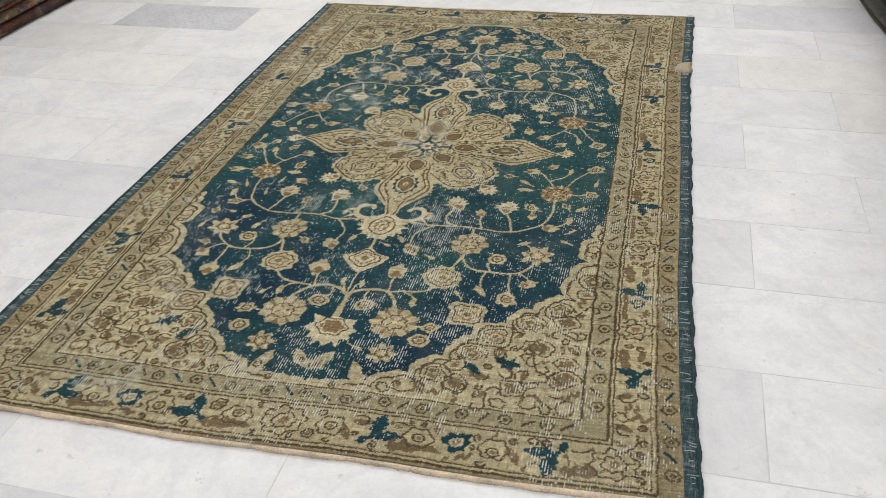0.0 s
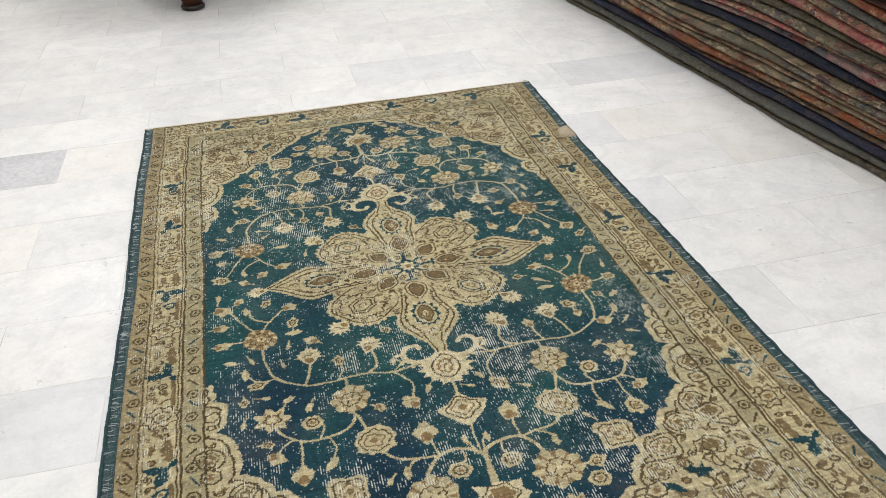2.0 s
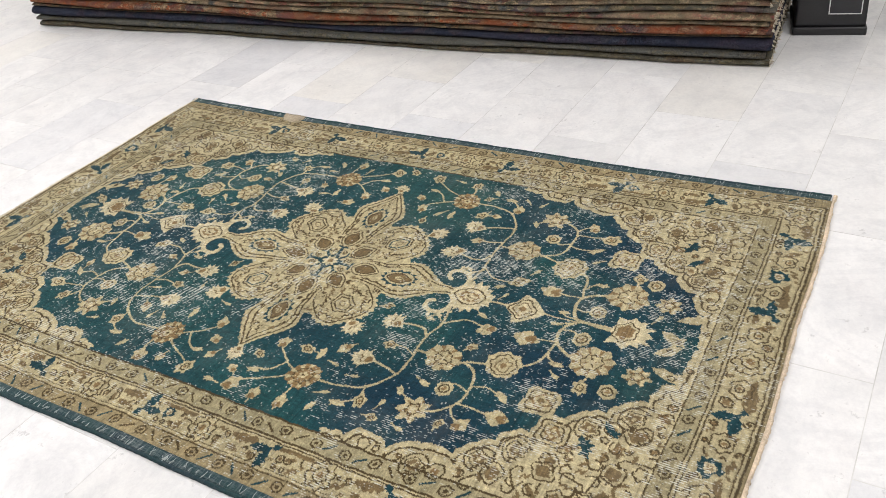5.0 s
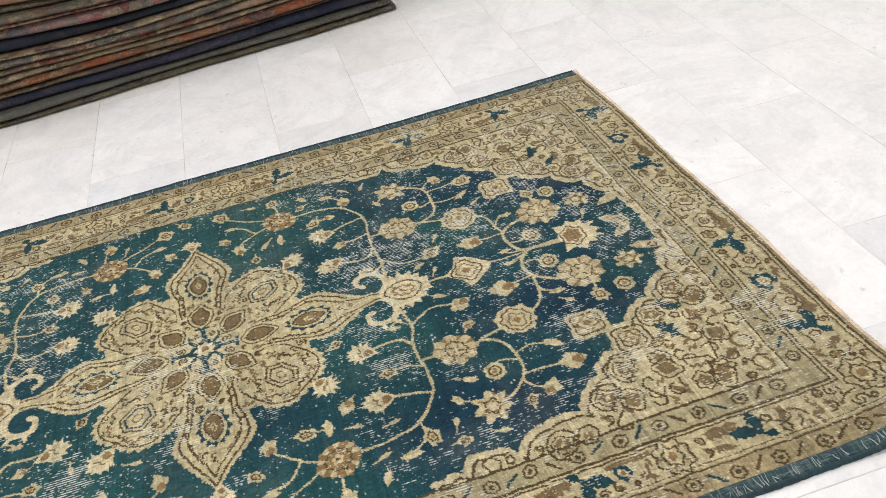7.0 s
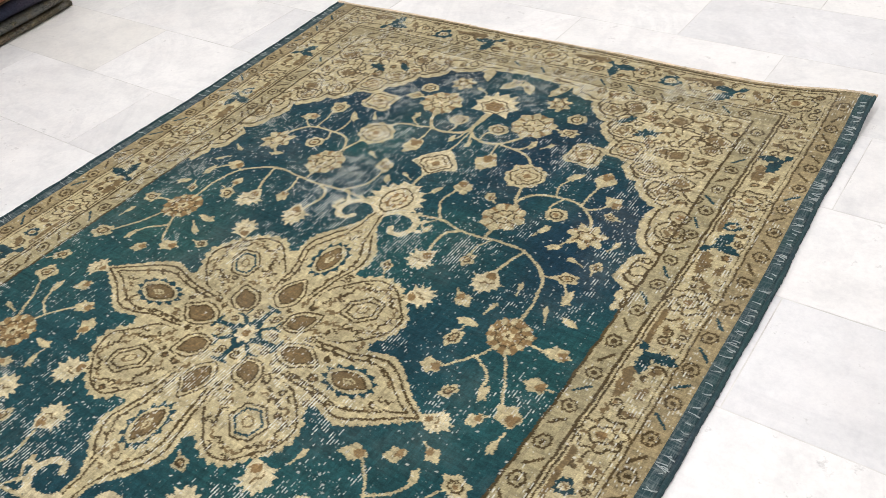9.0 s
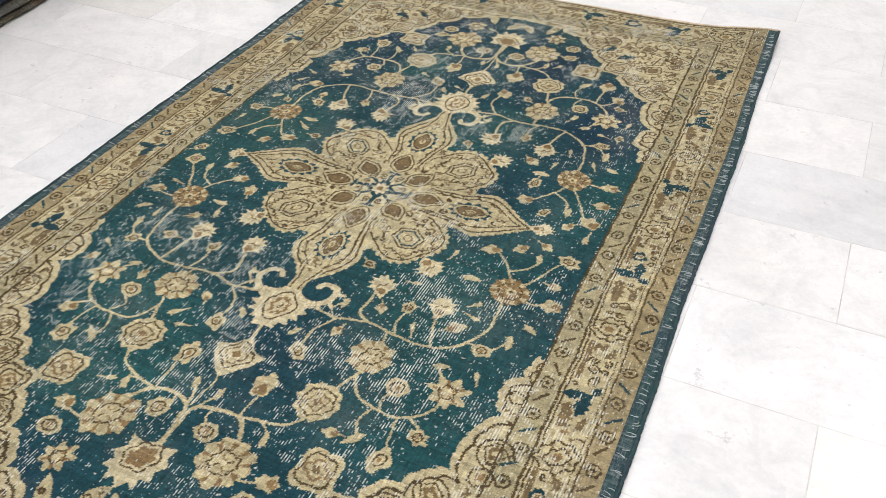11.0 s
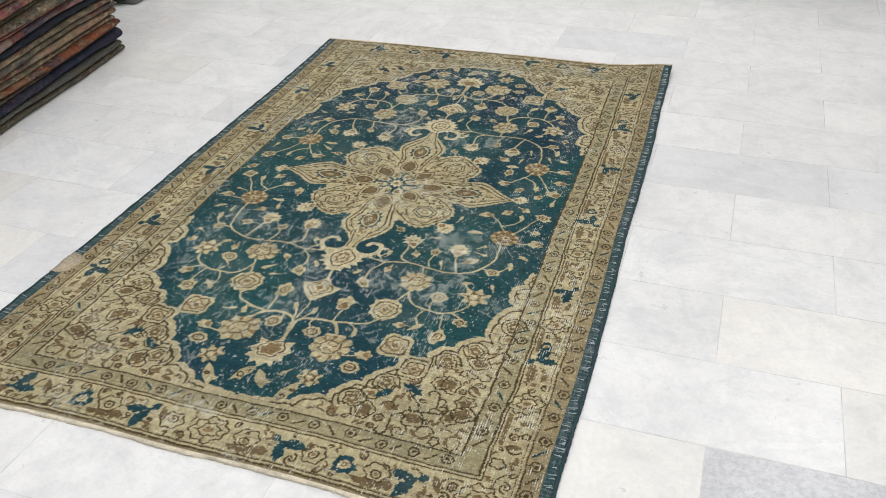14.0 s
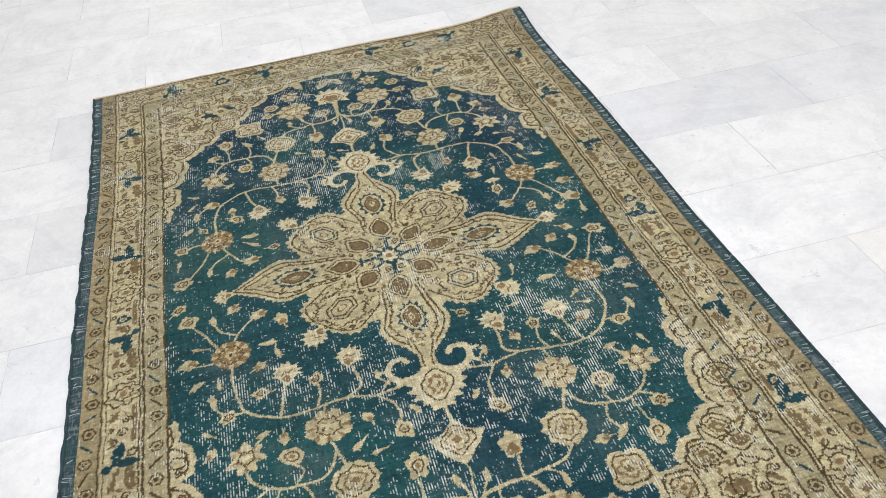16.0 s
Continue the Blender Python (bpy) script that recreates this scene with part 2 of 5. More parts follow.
def stacked_wool(name, ground, second, third, busy=0.6, scale=95.0):
    """The folded edge of a patterned rug: blotches of two further dyes on a ground colour."""
    m, nt, bsdf = material(name)
    co = node(nt, "ShaderNodeTexCoord")
    info = node(nt, "ShaderNodeObjectInfo")
    off = node(nt, "ShaderNodeVectorMath", {0: (7.0, 41.0, 13.0), 3: info.outputs["Random"]}, operation="SCALE")
    at = node(nt, "ShaderNodeVectorMath", {0: co.outputs["Object"], 1: off.outputs[0]}, operation="ADD").outputs[0]
    st = node(nt, "ShaderNodeMapping", {"Vector": at, "Scale": (1.0, 0.45, 1.0)})
    v = node(nt, "ShaderNodeTexVoronoi", {"Vector": st.outputs[0], "Scale": scale, "Randomness": 1.0})
    w = node(nt, "ShaderNodeTexNoise", {"Vector": st.outputs[0], "Scale": scale * 0.45, "Detail": 5.0, "Roughness": 0.75, "Distortion": 1.0})
    s = node(nt, "ShaderNodeSeparateColor", {0: v.outputs["Color"]})
    c = mixed(nt, ramp(nt, s.outputs[0], [(0.42, (0, 0, 0)), (0.5, (1, 1, 1))]), ground, second)
    c = mixed(nt, ramp(nt, w.outputs[0], [(0.5, (0, 0, 0)), (0.58, (1, 1, 1))]), c, third)
    cell = node(nt, "ShaderNodeTexVoronoi", {"Vector": at, "Scale": 17.0, "Randomness": 1.0})
    t = node(nt, "ShaderNodeSeparateColor", {0: cell.outputs["Color"]})
    c = mixed(nt, ramp(nt, t.outputs[0], [(0.66, (0, 0, 0)), (0.72, (busy, busy, busy))]), c, (0.105, 0.028, 0.024))
    c = mixed(nt, ramp(nt, t.outputs[1], [(0.70, (0, 0, 0)), (0.76, (busy, busy, busy))]), c, (0.034, 0.042, 0.058))
    c = mixed(nt, ramp(nt, t.outputs[2], [(0.76, (0, 0, 0)), (0.82, (busy, busy, busy))]), c, (0.17, 0.135, 0.085))
    line = node(nt, "ShaderNodeTexNoise", {"Vector": at, "Scale": 55.0, "Detail": 4.0, "Roughness": 0.7, "Distortion": 2.0})
    c = mixed(nt, 1.0, c, ramp(nt, line.outputs[0], [(0.40, (0.35, 0.35, 0.36)), (0.50, (1.0, 1.0, 1.0)), (0.68, (1.5, 1.45, 1.38))]), "MULTIPLY")
    big = node(nt, "ShaderNodeTexNoise", {"Vector": at, "Scale": 4.5, "Detail": 3.0})
    c = mixed(nt, ramp(nt, big.outputs[0], [(0.44, (0, 0, 0)), (0.62, (0.6, 0.6, 0.6))]), c, ground)
    soil = node(nt, "ShaderNodeTexNoise", {"Vector": at, "Scale": 13.0, "Detail": 4.0})
    c = mixed(nt, ramp(nt, soil.outputs[0], [(0.42, (0, 0, 0)), (0.7, (0.5, 0.5, 0.5))]), c, second)
    fuzz = node(nt, "ShaderNodeTexNoise", {"Vector": at, "Scale": 240.0, "Detail": 3.0})
    c = mixed(nt, 1.0, c, ramp(nt, fuzz.outputs[0], [(0.25, (0.86, 0.86, 0.86)), (0.75, (1.65, 1.62, 1.60))]), "MULTIPLY")
    nt.links.new(c, bsdf.inputs["Base Color"])
    bsdf.inputs["Roughness"].default_value = 0.95
    bsdf.inputs["Specular IOR Level"].default_value = 0.15
    bump(nt, bsdf, fuzz.outputs[0], 0.7, 0.003)
    return m


OLIVE, GREY, NAVY, RUST = (0.043, 0.038, 0.026), (0.082, 0.083, 0.074), (0.015, 0.019, 0.034), (0.185, 0.050, 0.020)
SAND, MOSS, WINE, SOOT = (0.26, 0.198, 0.128), (0.078, 0.070, 0.044), (0.225, 0.040, 0.050), (0.018, 0.020, 0.024)
LILAC, BROWN = (0.215, 0.148, 0.140), (0.085, 0.050, 0.030)
WOOL = {k: stacked_wool("stacked_wool_" + k, *v) for k, v in {
    "olive": (OLIVE, MOSS, GREY, 0.15), "grey": (GREY, (0.06, 0.062, 0.058), MOSS, 0.05), "navy": (NAVY, (0.020, 0.022, 0.036), (0.030, 0.036, 0.052), 0.1),
    "brown": (BROWN, OLIVE, MOSS), "rust": (RUST, BROWN, SAND), "sand": (SAND, MOSS, WINE), "taupe": (MOSS, SAND, GREY),
    "soot": (SOOT, NAVY, (0.02, 0.024, 0.03), 0.05), "wine": (WINE, SAND, BROWN), "lilac": (LILAC, GREY, WINE, 0.8), "moss": (MOSS, GREY, SAND), "maroon": ((0.045, 0.010, 0.012), OLIVE, BROWN)}.items()}
CLOTH = {k: plain("cloth_" + k, c, 0.95, 0, 120, 0.3, 0.002) for k, c in {
    "green": (0.042, 0.070, 0.050), "orange": (0.42, 0.17, 0.08), "grey": (0.13, 0.13, 0.12), "navy": (0.009, 0.012, 0.018), "beige": (0.3, 0.26, 0.2)}.items()}

# ---- building blocks ----


def link_mesh(name, bm, mat, parent=None, label="", smooth=True):
    me = bpy.data.meshes.new(name)
    bm.to_mesh(me)
    bm.free()
    me.materials.append(mat)
    if smooth:
        me.shade_smooth()
    ob = new(name, me)
    if parent is not None:
        ob.parent = parent
    if label:
        ob["label"] = label
    return ob


def part(name, bm, mat, parent, label="", smooth=True):
    return link_mesh(name, bm, mat, parent, label, smooth)


def box(bm, x0, y0, z0, x1, y1, z1, bevel=0.0):
    r = bmesh.ops.create_cube(bm, size=1.0, matrix=Matrix.LocRotScale(((x0 + x1) / 2, (y0 + y1) / 2, (z0 + z1) / 2), None, (x1 - x0, y1 - y0, z1 - z0)))
    if bevel:
        es = {e for v in r["verts"] for e in v.link_edges}
        bmesh.ops.bevel(bm, geom=list(es), offset=bevel, segments=2, affect="EDGES", profile=0.7)
    return bm


def lathe(bm, profile, x=0.0, y=0.0, n=32):
    """Spins a profile of (radius, z) about an upright axis."""
    rings = [[bm.verts.new((x + r * math.cos(2 * math.pi * i / n), y + r * math.sin(2 * math.pi * i / n), z)) for i in range(n)] for r, z in profile]
    for a, b in zip(rings, rings[1:]):
        for i in range(n):
            bm.faces.new((a[i], a[(i + 1) % n], b[(i + 1) % n], b[i]))
    bm.faces.new(rings[0][::-1])
    bm.faces.new(rings[-1])
    return bm


def sweep(bm, sections):
    """Joins closed loops of points, all of one length, into a skin with both ends shut."""
    rows = [[bm.verts.new(p) for p in s] for s in sections]
    n = len(rows[0])
    for a, b in zip(rows, rows[1:]):
        for i in range(n):
            bm.faces.new((a[i], a[(i + 1) % n], b[(i + 1) % n], b[i]))
    bm.faces.new(rows[0][::-1])
    bm.faces.new(rows[-1])
    bmesh.ops.recalc_face_normals(bm, faces=bm.faces)
    return bm


def empty(name, m=None, **tags):
    ob = new(name)
    if m is not None:
        ob.matrix_world = m
    return tagged(ob, **tags)


# ---- the room ----
X0, X1, Y0, Y1 = -3.7, 3.7, -4.4, 5.3


def wall(name, a, b, c, d, e, f):
    return tagged(link_mesh(name, box(bmesh.new(), a, b, c, d, e, f), PLASTER, smooth=False), "plain off-white plastered wall of the showroom", "wall", kind="structure")


wall("wall_east", X1, Y0 - 0.2, -0.05, X1 + 0.2, Y1 + 0.2, CEILING + 0.2)
wall("wall_west", X0 - 0.2, Y0 - 0.2, -0.05, X0, Y1 + 0.2, CEILING + 0.2)
wall("wall_north", X0, Y1, -0.05, X1, Y1 + 0.2, CEILING + 0.2)
wall("wall_south", X0, Y0 - 0.2, -0.05, X1, Y0, CEILING + 0.2)
tagged(link_mesh("ceiling", box(bmesh.new(), X0, Y0, CEILING, X1, Y1, CEILING + 0.2), CEILING_PAINT, smooth=False), "plain white painted ceiling with lamp panels", "ceiling", kind="structure")


def ceiling_light():
    thing = empty("ceiling_light", label="flat white lamp panel set against the ceiling", category="ceiling light", group="lamp panels of the ceiling")
    w, l, r = 0.3, 0.6, 0.02
    bm = bmesh.new()
    for a in ((-w, -l, w, -l + r), (-w, l - r, w, l), (-w, -l + r, -w + r, l - r), (w - r, -l + r, w, l - r)):
        box(bm, a[0], a[1], -0.03, a[2], a[3], 0.0)
    part("frame", bm, LAMP_FRAME, thing, smooth=False)
    lamp = bpy.data.lights.new("lamp", "AREA")
    lamp.shape, lamp.size, lamp.size_y, lamp.energy, lamp.color = "RECTANGLE", 2 * w - 0.06, 2 * l - 0.06, LAMP_WATTS, LAMP_COLOUR
    ob = new("lamp", lamp)
    ob.parent = thing
    ob.location = (0, 0, -0.012)
    return thing


first_light = ceiling_light()
for k, (lx, ly) in enumerate(LAMP_SPOTS):
    if k == 0:
        first_light.matrix_world = pose(lx, ly, CEILING)
    else:
        copy_thing(first_light, pose(lx, ly, CEILING))

# ---- the worn rug ----
RUG_W, RUG_L = 0.832, 1.33          # half width and half length of the woven design
KNOT = 0.002
SIDE, END = 0.797, 1.323            # where the pile ends and the bound edges begin


def through3(a, b, c, v):
    """The parabola through a, b, c at -1, 0, 1."""
    return b + (c - a) / 2 * v + ((a + c) / 2 - b) * v * v


def lay(x, y):
    """Where a point of the design lies on the floor: the weave has drawn the edges slightly out of square."""
    u, v = x / RUG_W, y / RUG_L
    left = through3(-0.834, -0.858, -0.876, v) + 0.003 * np.sin(7.3 * v + 1) + 0.001 * np.sin(17 * v)
    right = through3(0.862, 0.822, 0.814, v) + 0.003 * np.sin(6.1 * v + 2) + 0.001 * np.sin(19 * v + 1)
    near = through3(-1.356, -1.336, -1.306, u) + 0.003 * np.sin(8 * u)
    far = through3(1.362, 1.357, 1.377, u) + 0.003 * np.sin(9 * u + 1)
    return left + (right - left) * (u + 1) / 2, through3(near, (near + far) / 2 - 0.008, far, v)


def raised_corner(x, y):
    """One corner of the rug does not lie down."""
    return 0.026 * np.exp(-((x + RUG_W) / 0.17) ** 2 - ((y + RUG_L) / 0.11) ** 2)


def lift(x, y):
    """Slight waves of the rug above the floor."""
    e = np.maximum(np.abs(x) / RUG_W, np.abs(y) / RUG_L)
    return raised_corner(x, y) + 0.0075 + 0.0012 * np.sin(3.1 * x + 1.7 * y) * np.sin(2.3 * y + 0.5) + 0.0022 * np.clip(e - 0.9, 0, 1) * 10 * (0.5 + 0.5 * np.sin(9 * y + 5 * x))


NX, NY = int(2 * SIDE / KNOT) + 1, int(2 * END / KNOT) + 1
GX, GY = np.linspace(-SIDE, SIDE, NX), np.linspace(-END, END, NY)
DYE = np.zeros((NY, NX), np.uint8)
TEAL, TAN, OUTLINE, CREAM, BLUE, GUARD, RUSSET, PALE, HEART, INNER = range(10)
dice = random.Random(7)


def window(x0, y0, x1, y1):
    """The knots within a rectangle of the design."""
    i0, i1 = max(0, int((x0 + SIDE) / KNOT) - 1), min(NX, int((x1 + SIDE) / KNOT) + 3)
    j0, j1 = max(0, int((y0 + END) / KNOT) - 1), min(NY, int((y1 + END) / KNOT) + 3)
    if i0 >= i1 or j0 >= j1:
        return None
    return DYE[j0:j1, i0:i1], GX[None, i0:i1], GY[j0:j1, None]


def fill(points, dye):
    """Knots a closed outline full."""
    xs, ys = [p[0] for p in points], [p[1] for p in points]
    w = window(min(xs), min(ys), max(xs), max(ys))
    if w is None:
        return
    area, x, y = w
    inside = np.zeros(area.shape, bool)
    for (ax, ay), (bx, by) in zip(points, points[1:] + points[:1]):
        if ay != by:
            inside ^= ((ay > y) != (by > y)) & (x < (bx - ax) * (y - ay) / (by - ay) + ax)
    area[inside] = dye


def draw(points, wide, dye, close=False):
    """Knots a line of that width along the points."""
    pts = list(points) + ([points[0]] if close else [])
    for (ax, ay), (bx, by) in zip(pts, pts[1:]):
        w = window(min(ax, bx) - wide, min(ay, by) - wide, max(ax, bx) + wide, max(ay, by) + wide)
        if w is None:
            continue
        area, x, y = w
        dx, dy = bx - ax, by - ay
        t = np.clip(((x - ax) * dx + (y - ay) * dy) / (dx * dx + dy * dy + 1e-12), 0, 1)
        area[(x - ax - t * dx) ** 2 + (y - ay - t * dy) ** 2 < (wide / 2) ** 2] = dye


def curve(points, n=8):
    """A smooth line through the points."""
    p = [points[0], *points, points[-1]]
    out = []
    for a, b, c, d in zip(p, p[1:], p[2:], p[3:]):
        for k in range(n):
            t = k / n
            out.append(tuple(0.5 * (2 * b[i] + (c[i] - a[i]) * t + (2 * a[i] - 5 * b[i] + 4 * c[i] - d[i]) * t * t + (3 * b[i] - a[i] - 3 * c[i] + d[i]) * t ** 3) for i in (0, 1)))
    return out + [points[-1]]


def blob(cx, cy, rx, ry, petals=0, depth=0.0, turn=0.0, n=48):
    out = []
    for k in range(n):
        a = 2 * math.pi * k / n
        r = 1 + depth * math.cos(petals * a)
        x, y = rx * r * math.cos(a), ry * r * math.sin(a)
        out.append((cx + x * math.cos(turn) - y * math.sin(turn), cy + x * math.sin(turn) + y * math.cos(turn)))
    return out


def ragged(points, cx, cy, g=0.06):
    """The outline with its points pushed in and out unevenly, as knots step along it."""
    out = []
    for x, y in points:
        k = 1 + dice.uniform(-g, g)
        out.append((cx + (x - cx) * k, cy + (y - cy) * k))
    return out


def rosette(x, y, r, core=RUSSET, petals=8):
    """Pale petals parted by brown wedges round a squiggled heart."""
    turn = dice.uniform(0, 1)
    fill(ragged(blob(x, y, r, r * 0.95, petals, 0.09, turn, 40), x, y), TAN)
    for k in range(petals):
        a = turn + 2 * math.pi * (k + 0.5) / petals
        w = dice.uniform(0.10, 0.17)
        far = r * dice.uniform(0.86, 0.98)
        fill([(x + r * 0.42 * math.cos(a), y + r * 0.42 * math.sin(a)), (x + far * math.cos(a - w), y + far * math.sin(a - w)), (x + far * math.cos(a + w), y + far * math.sin(a + w))], core)
    draw(ragged(blob(x, y, r * 0.52, r * 0.48, petals, 0.12, turn, 24), x, y, 0.12), 0.0036, OUTLINE, True)
    for k in range(4):
        a = turn + k * 1.57
        draw([(x + r * 0.12 * math.cos(a), y + r * 0.12 * math.sin(a)), (x + r * 0.34 * math.cos(a + 0.3), y + r * 0.34 * math.sin(a + 0.3))], 0.004, core if k % 2 else OUTLINE)
    fill(blob(x, y, r * 0.12, r * 0.12), CREAM)


def brown_rosette(x, y, r):
    fill(ragged(blob(x, y, r, r * 0.95, 14, 0.07, 0, 42), x, y, 0.05), RUSSET)
    for k in range(9):
        a = 2 * math.pi * k / 9 + dice.uniform(-0.1, 0.1)
        fill([(x + r * 0.36 * math.cos(a), y + r * 0.36 * math.sin(a)), (x + r * 0.95 * math.cos(a - 0.16), y + r * 0.95 * math.sin(a - 0.16)), (x + r * 0.95 * math.cos(a + 0.16), y + r * 0.95 * math.sin(a + 0.16))], TAN)
    draw(ragged(blob(x, y, r * 0.6, r * 0.57, 9, 0.12, 0, 30), x, y, 0.08), 0.0034, OUTLINE, True)
    fill(ragged(blob(x, y, r * 0.27, r * 0.25, 5, 0.2), x, y, 0.1), TAN)
    fill(blob(x, y, r * 0.1, r * 0.1), OUTLINE)


def ringed(x, y, r):
    fill(ragged(blob(x, y, r, r, 10, 0.07, 0, 40), x, y), TAN)
    draw(ragged(blob(x, y, r * 0.74, r * 0.72, 8, 0.06, 0, 32), x, y, 0.07), 0.004, OUTLINE, True)
    draw(ragged(blob(x, y, r * 0.45, r * 0.43, 4, 0.14, 0.4, 20), x, y, 0.12), 0.004, HEART, True)
    fill(ragged(blob(x, y, r * 0.2, r * 0.2, 4, 0.2), x, y, 0.15), RUSSET)


def star(x, y, r):
    turn = dice.uniform(0, 1)
    fill(ragged(blob(x, y, r * 0.85, r * 0.82, 7, 0.24, turn, 42), x, y), TAN)
    for k in range(5):
        a = turn + 2 * math.pi * k / 5
        draw([(x + r * 0.3 * math.cos(a), y + r * 0.3 * math.sin(a)), (x + r * 0.72 * math.cos(a), y + r * 0.72 * math.sin(a))], 0.006, RUSSET)
    draw(ragged(blob(x, y, r * 0.4, r * 0.4, 5, 0.12, turn, 24), x, y, 0.1), 0.0038, OUTLINE, True)
    fill(blob(x, y, r * 0.18, r * 0.18), CREAM)


def fan(x, y, r, way):
    """A half-open flower that faces along way (radians), brown at its foot."""
    c, s = math.cos(way), math.sin(way)
    out = [(-0.85, 0.0), (-0.5, 0.34), (-0.15, 0.58), (-0.05, 0.92), (0.14, 0.62), (0.36, 0.84), (0.4, 0.52), (0.72, 0.58), (0.66, 0.28), (1.0, 0.16), (0.74, 0.0), (1.0, -0.2), (0.6, -0.32), (0.7, -0.66), (0.36, -0.54), (0.3, -0.9), (0.1, -0.6), (-0.1, -0.85), (-0.18, -0.55), (-0.5, -0.34)]
    put = lambda pts: [(x + r * (a * c - b * s), y + r * (a * s + b * c)) for a, b in pts]
    fill(ragged(put(out), x, y, 0.07), CREAM)
    fill(ragged(put([(-0.62, 0.0), (-0.42, 0.26), (-0.2, 0.3), (-0.08, 0.05), (-0.2, -0.26), (-0.45, -0.24)]), x, y, 0.1), RUSSET)
    draw(put([(-0.05, 0.34), (0.2, 0.12), (0.1, -0.1), (0.3, -0.3)]), 0.0036, HEART)


def bud(x, y, r, way, core=RUSSET):
    """A small closed flower, pale with a brown foot."""
    c, s = math.cos(way), math.sin(way)
    fill(ragged(blob(x, y, r, r * 0.75, dice.choice((4, 5, 6)), 0.16, way, 28), x, y, 0.09), TAN)
    if dice.random() < 0.5:
        fill(ragged(blob(x - 0.45 * r * c, y - 0.45 * r * s, r * 0.45, r * 0.45, 3, 0.15, way, 16), x, y, 0.1), core)
    else:
        draw(ragged(blob(x, y, r * 0.5, r * 0.36, 0, 0, way, 16), x, y, 0.15), 0.004, OUTLINE, True)
        fill(blob(x, y, r * 0.22, r * 0.18, 0, 0, way), core)


def hollow(x, y, r):
    fill(blob(x, y, r, r * 0.9, 6, 0.06), TAN)
    draw(blob(x, y, r * 0.55, r * 0.5), 0.0045, OUTLINE, True)
    fill(blob(x, y, r * 0.25, r * 0.25), RUSSET)


def leaf(x, y, r, way, dye=TAN):
    c, s = math.cos(way), math.sin(way)
    out = [(-1, 0), (-0.4, 0.34), (0.2, 0.36), (0.5, 0.62), (0.6, 0.25), (1, 0.05), (0.55, -0.2), (0.1, -0.36), (-0.5, -0.25)]
    fill([(x + r * (a * c - b * s), y + r * (a * s + b * c)) for a, b in out], dye)


def square_palmette(x, y, r):
    fill(ragged(blob(x, y, r * 1.05, r, 4, 0.13, math.pi / 4, 40), x, y, 0.06), TAN)
    draw(ragged(blob(x, y, r * 0.78, r * 0.74, 4, 0.12, math.pi / 4, 32), x, y, 0.05), 0.0045, OUTLINE, True)
    draw(ragged(blob(x, y, r * 0.48, r * 0.42, 4, 0.2, 0, 20), x, y, 0.12), 0.0055, RUSSET, True)
    fill(ragged(blob(x, y, r * 0.2, r * 0.18), x, y, 0.1), HEART)


def great_palmette(x, y, r, s):
    out = [(0, -0.9 * s), (0.35, -0.75 * s), (0.85, -0.85 * s), (0.7, -0.4 * s), (1.0, -0.15 * s), (0.72, 0.1 * s), (0.85, 0.45 * s), (0.52, 0.42 * s), (0.5, 0.85 * s), (0.25, 0.6 * s), (0.0, 0.95 * s)]
    out = out + [(-a, b) for a, b in out[-2:0:-1]]
    fill(ragged([(x + r * a, y + r * b) for a, b in out], x, y), CREAM)
    fill(blob(x, y - 0.25 * r * s, r * 0.42, r * 0.36, 6, 0.12), RUSSET)
    draw(blob(x, y - 0.25 * r * s, r * 0.56, r * 0.5, 6, 0.1), 0.004, OUTLINE, True)


def quarters(f, *args):
    """Weaves a motif in the four quarters of the field, each a little off."""
    for sx in (1, -1):
        for sy in (1, -1):
            f(sx, sy, dice.uniform(-0.006, 0.006), dice.uniform(-0.006, 0.006), *args)


# grounds: guard stripes, main border, corners, field
DYE[:] = GUARD
fill([(-0.746, -1.310), (0.746, -1.310), (0.746, 1.310), (-0.746, 1.310)], TAN)
fill([(-0.655, -1.190), (0.655, -1.190), (0.655, 1.190), (-0.655, 1.190)], INNER)
fill([(-0.598, -1.139), (0.598, -1.139), (0.598, 1.139), (-0.598, 1.139)], PALE)
CUSPS = [(0.598, 0.390), (0.588, 0.462), (0.588, 0.572), (0.543, 0.730), (0.464, 0.797), (0.418, 0.866), (0.345, 0.872), (0.350, 0.915), (0.290, 0.997), (0.226, 1.074), (0.140, 1.116), (0.0, 1.134)]
BULGES = [0.012, 0.038, 0.034, 0.016, 0.022, 0.004, 0.004, 0.018, 0.020, 0.018, 0.006]
SCALLOP = [(0.592, 0.0)]
LOBES = []
for (ax, ay), (bx, by), bulge in zip(CUSPS, CUSPS[1:], BULGES):
    nx_, ny_ = by - ay, ax - bx
    ln = math.hypot(nx_, ny_)
    if bulge > 0.015:
        LOBES.append(((ax + bx) / 2 + 0.030 * nx_ / ln, (ay + by) / 2 + 0.030 * ny_ / ln))
    teeth = max(2, round(ln / 0.040))
    for k in range(24):
        t = k / 24
        # each lobe is edged with small scallops
        h = 0.9 * bulge * min(1.0, 1.35 * math.sin(math.pi * t) ** 0.8) + 0.0055 * abs(math.sin(math.pi * teeth * t)) ** 0.7
        SCALLOP.append((ax + (bx - ax) * t - h * nx_ / ln, ay + (by - ay) * t - h * ny_ / ln))
SCALLOP.append(CUSPS[-1])
OUTER = SCALLOP + [(-x, y) for x, y in SCALLOP[-2::-1]] + [(-x, -y) for x, y in SCALLOP[1:]] + [(x, -y) for x, y in SCALLOP[-2:0:-1]]


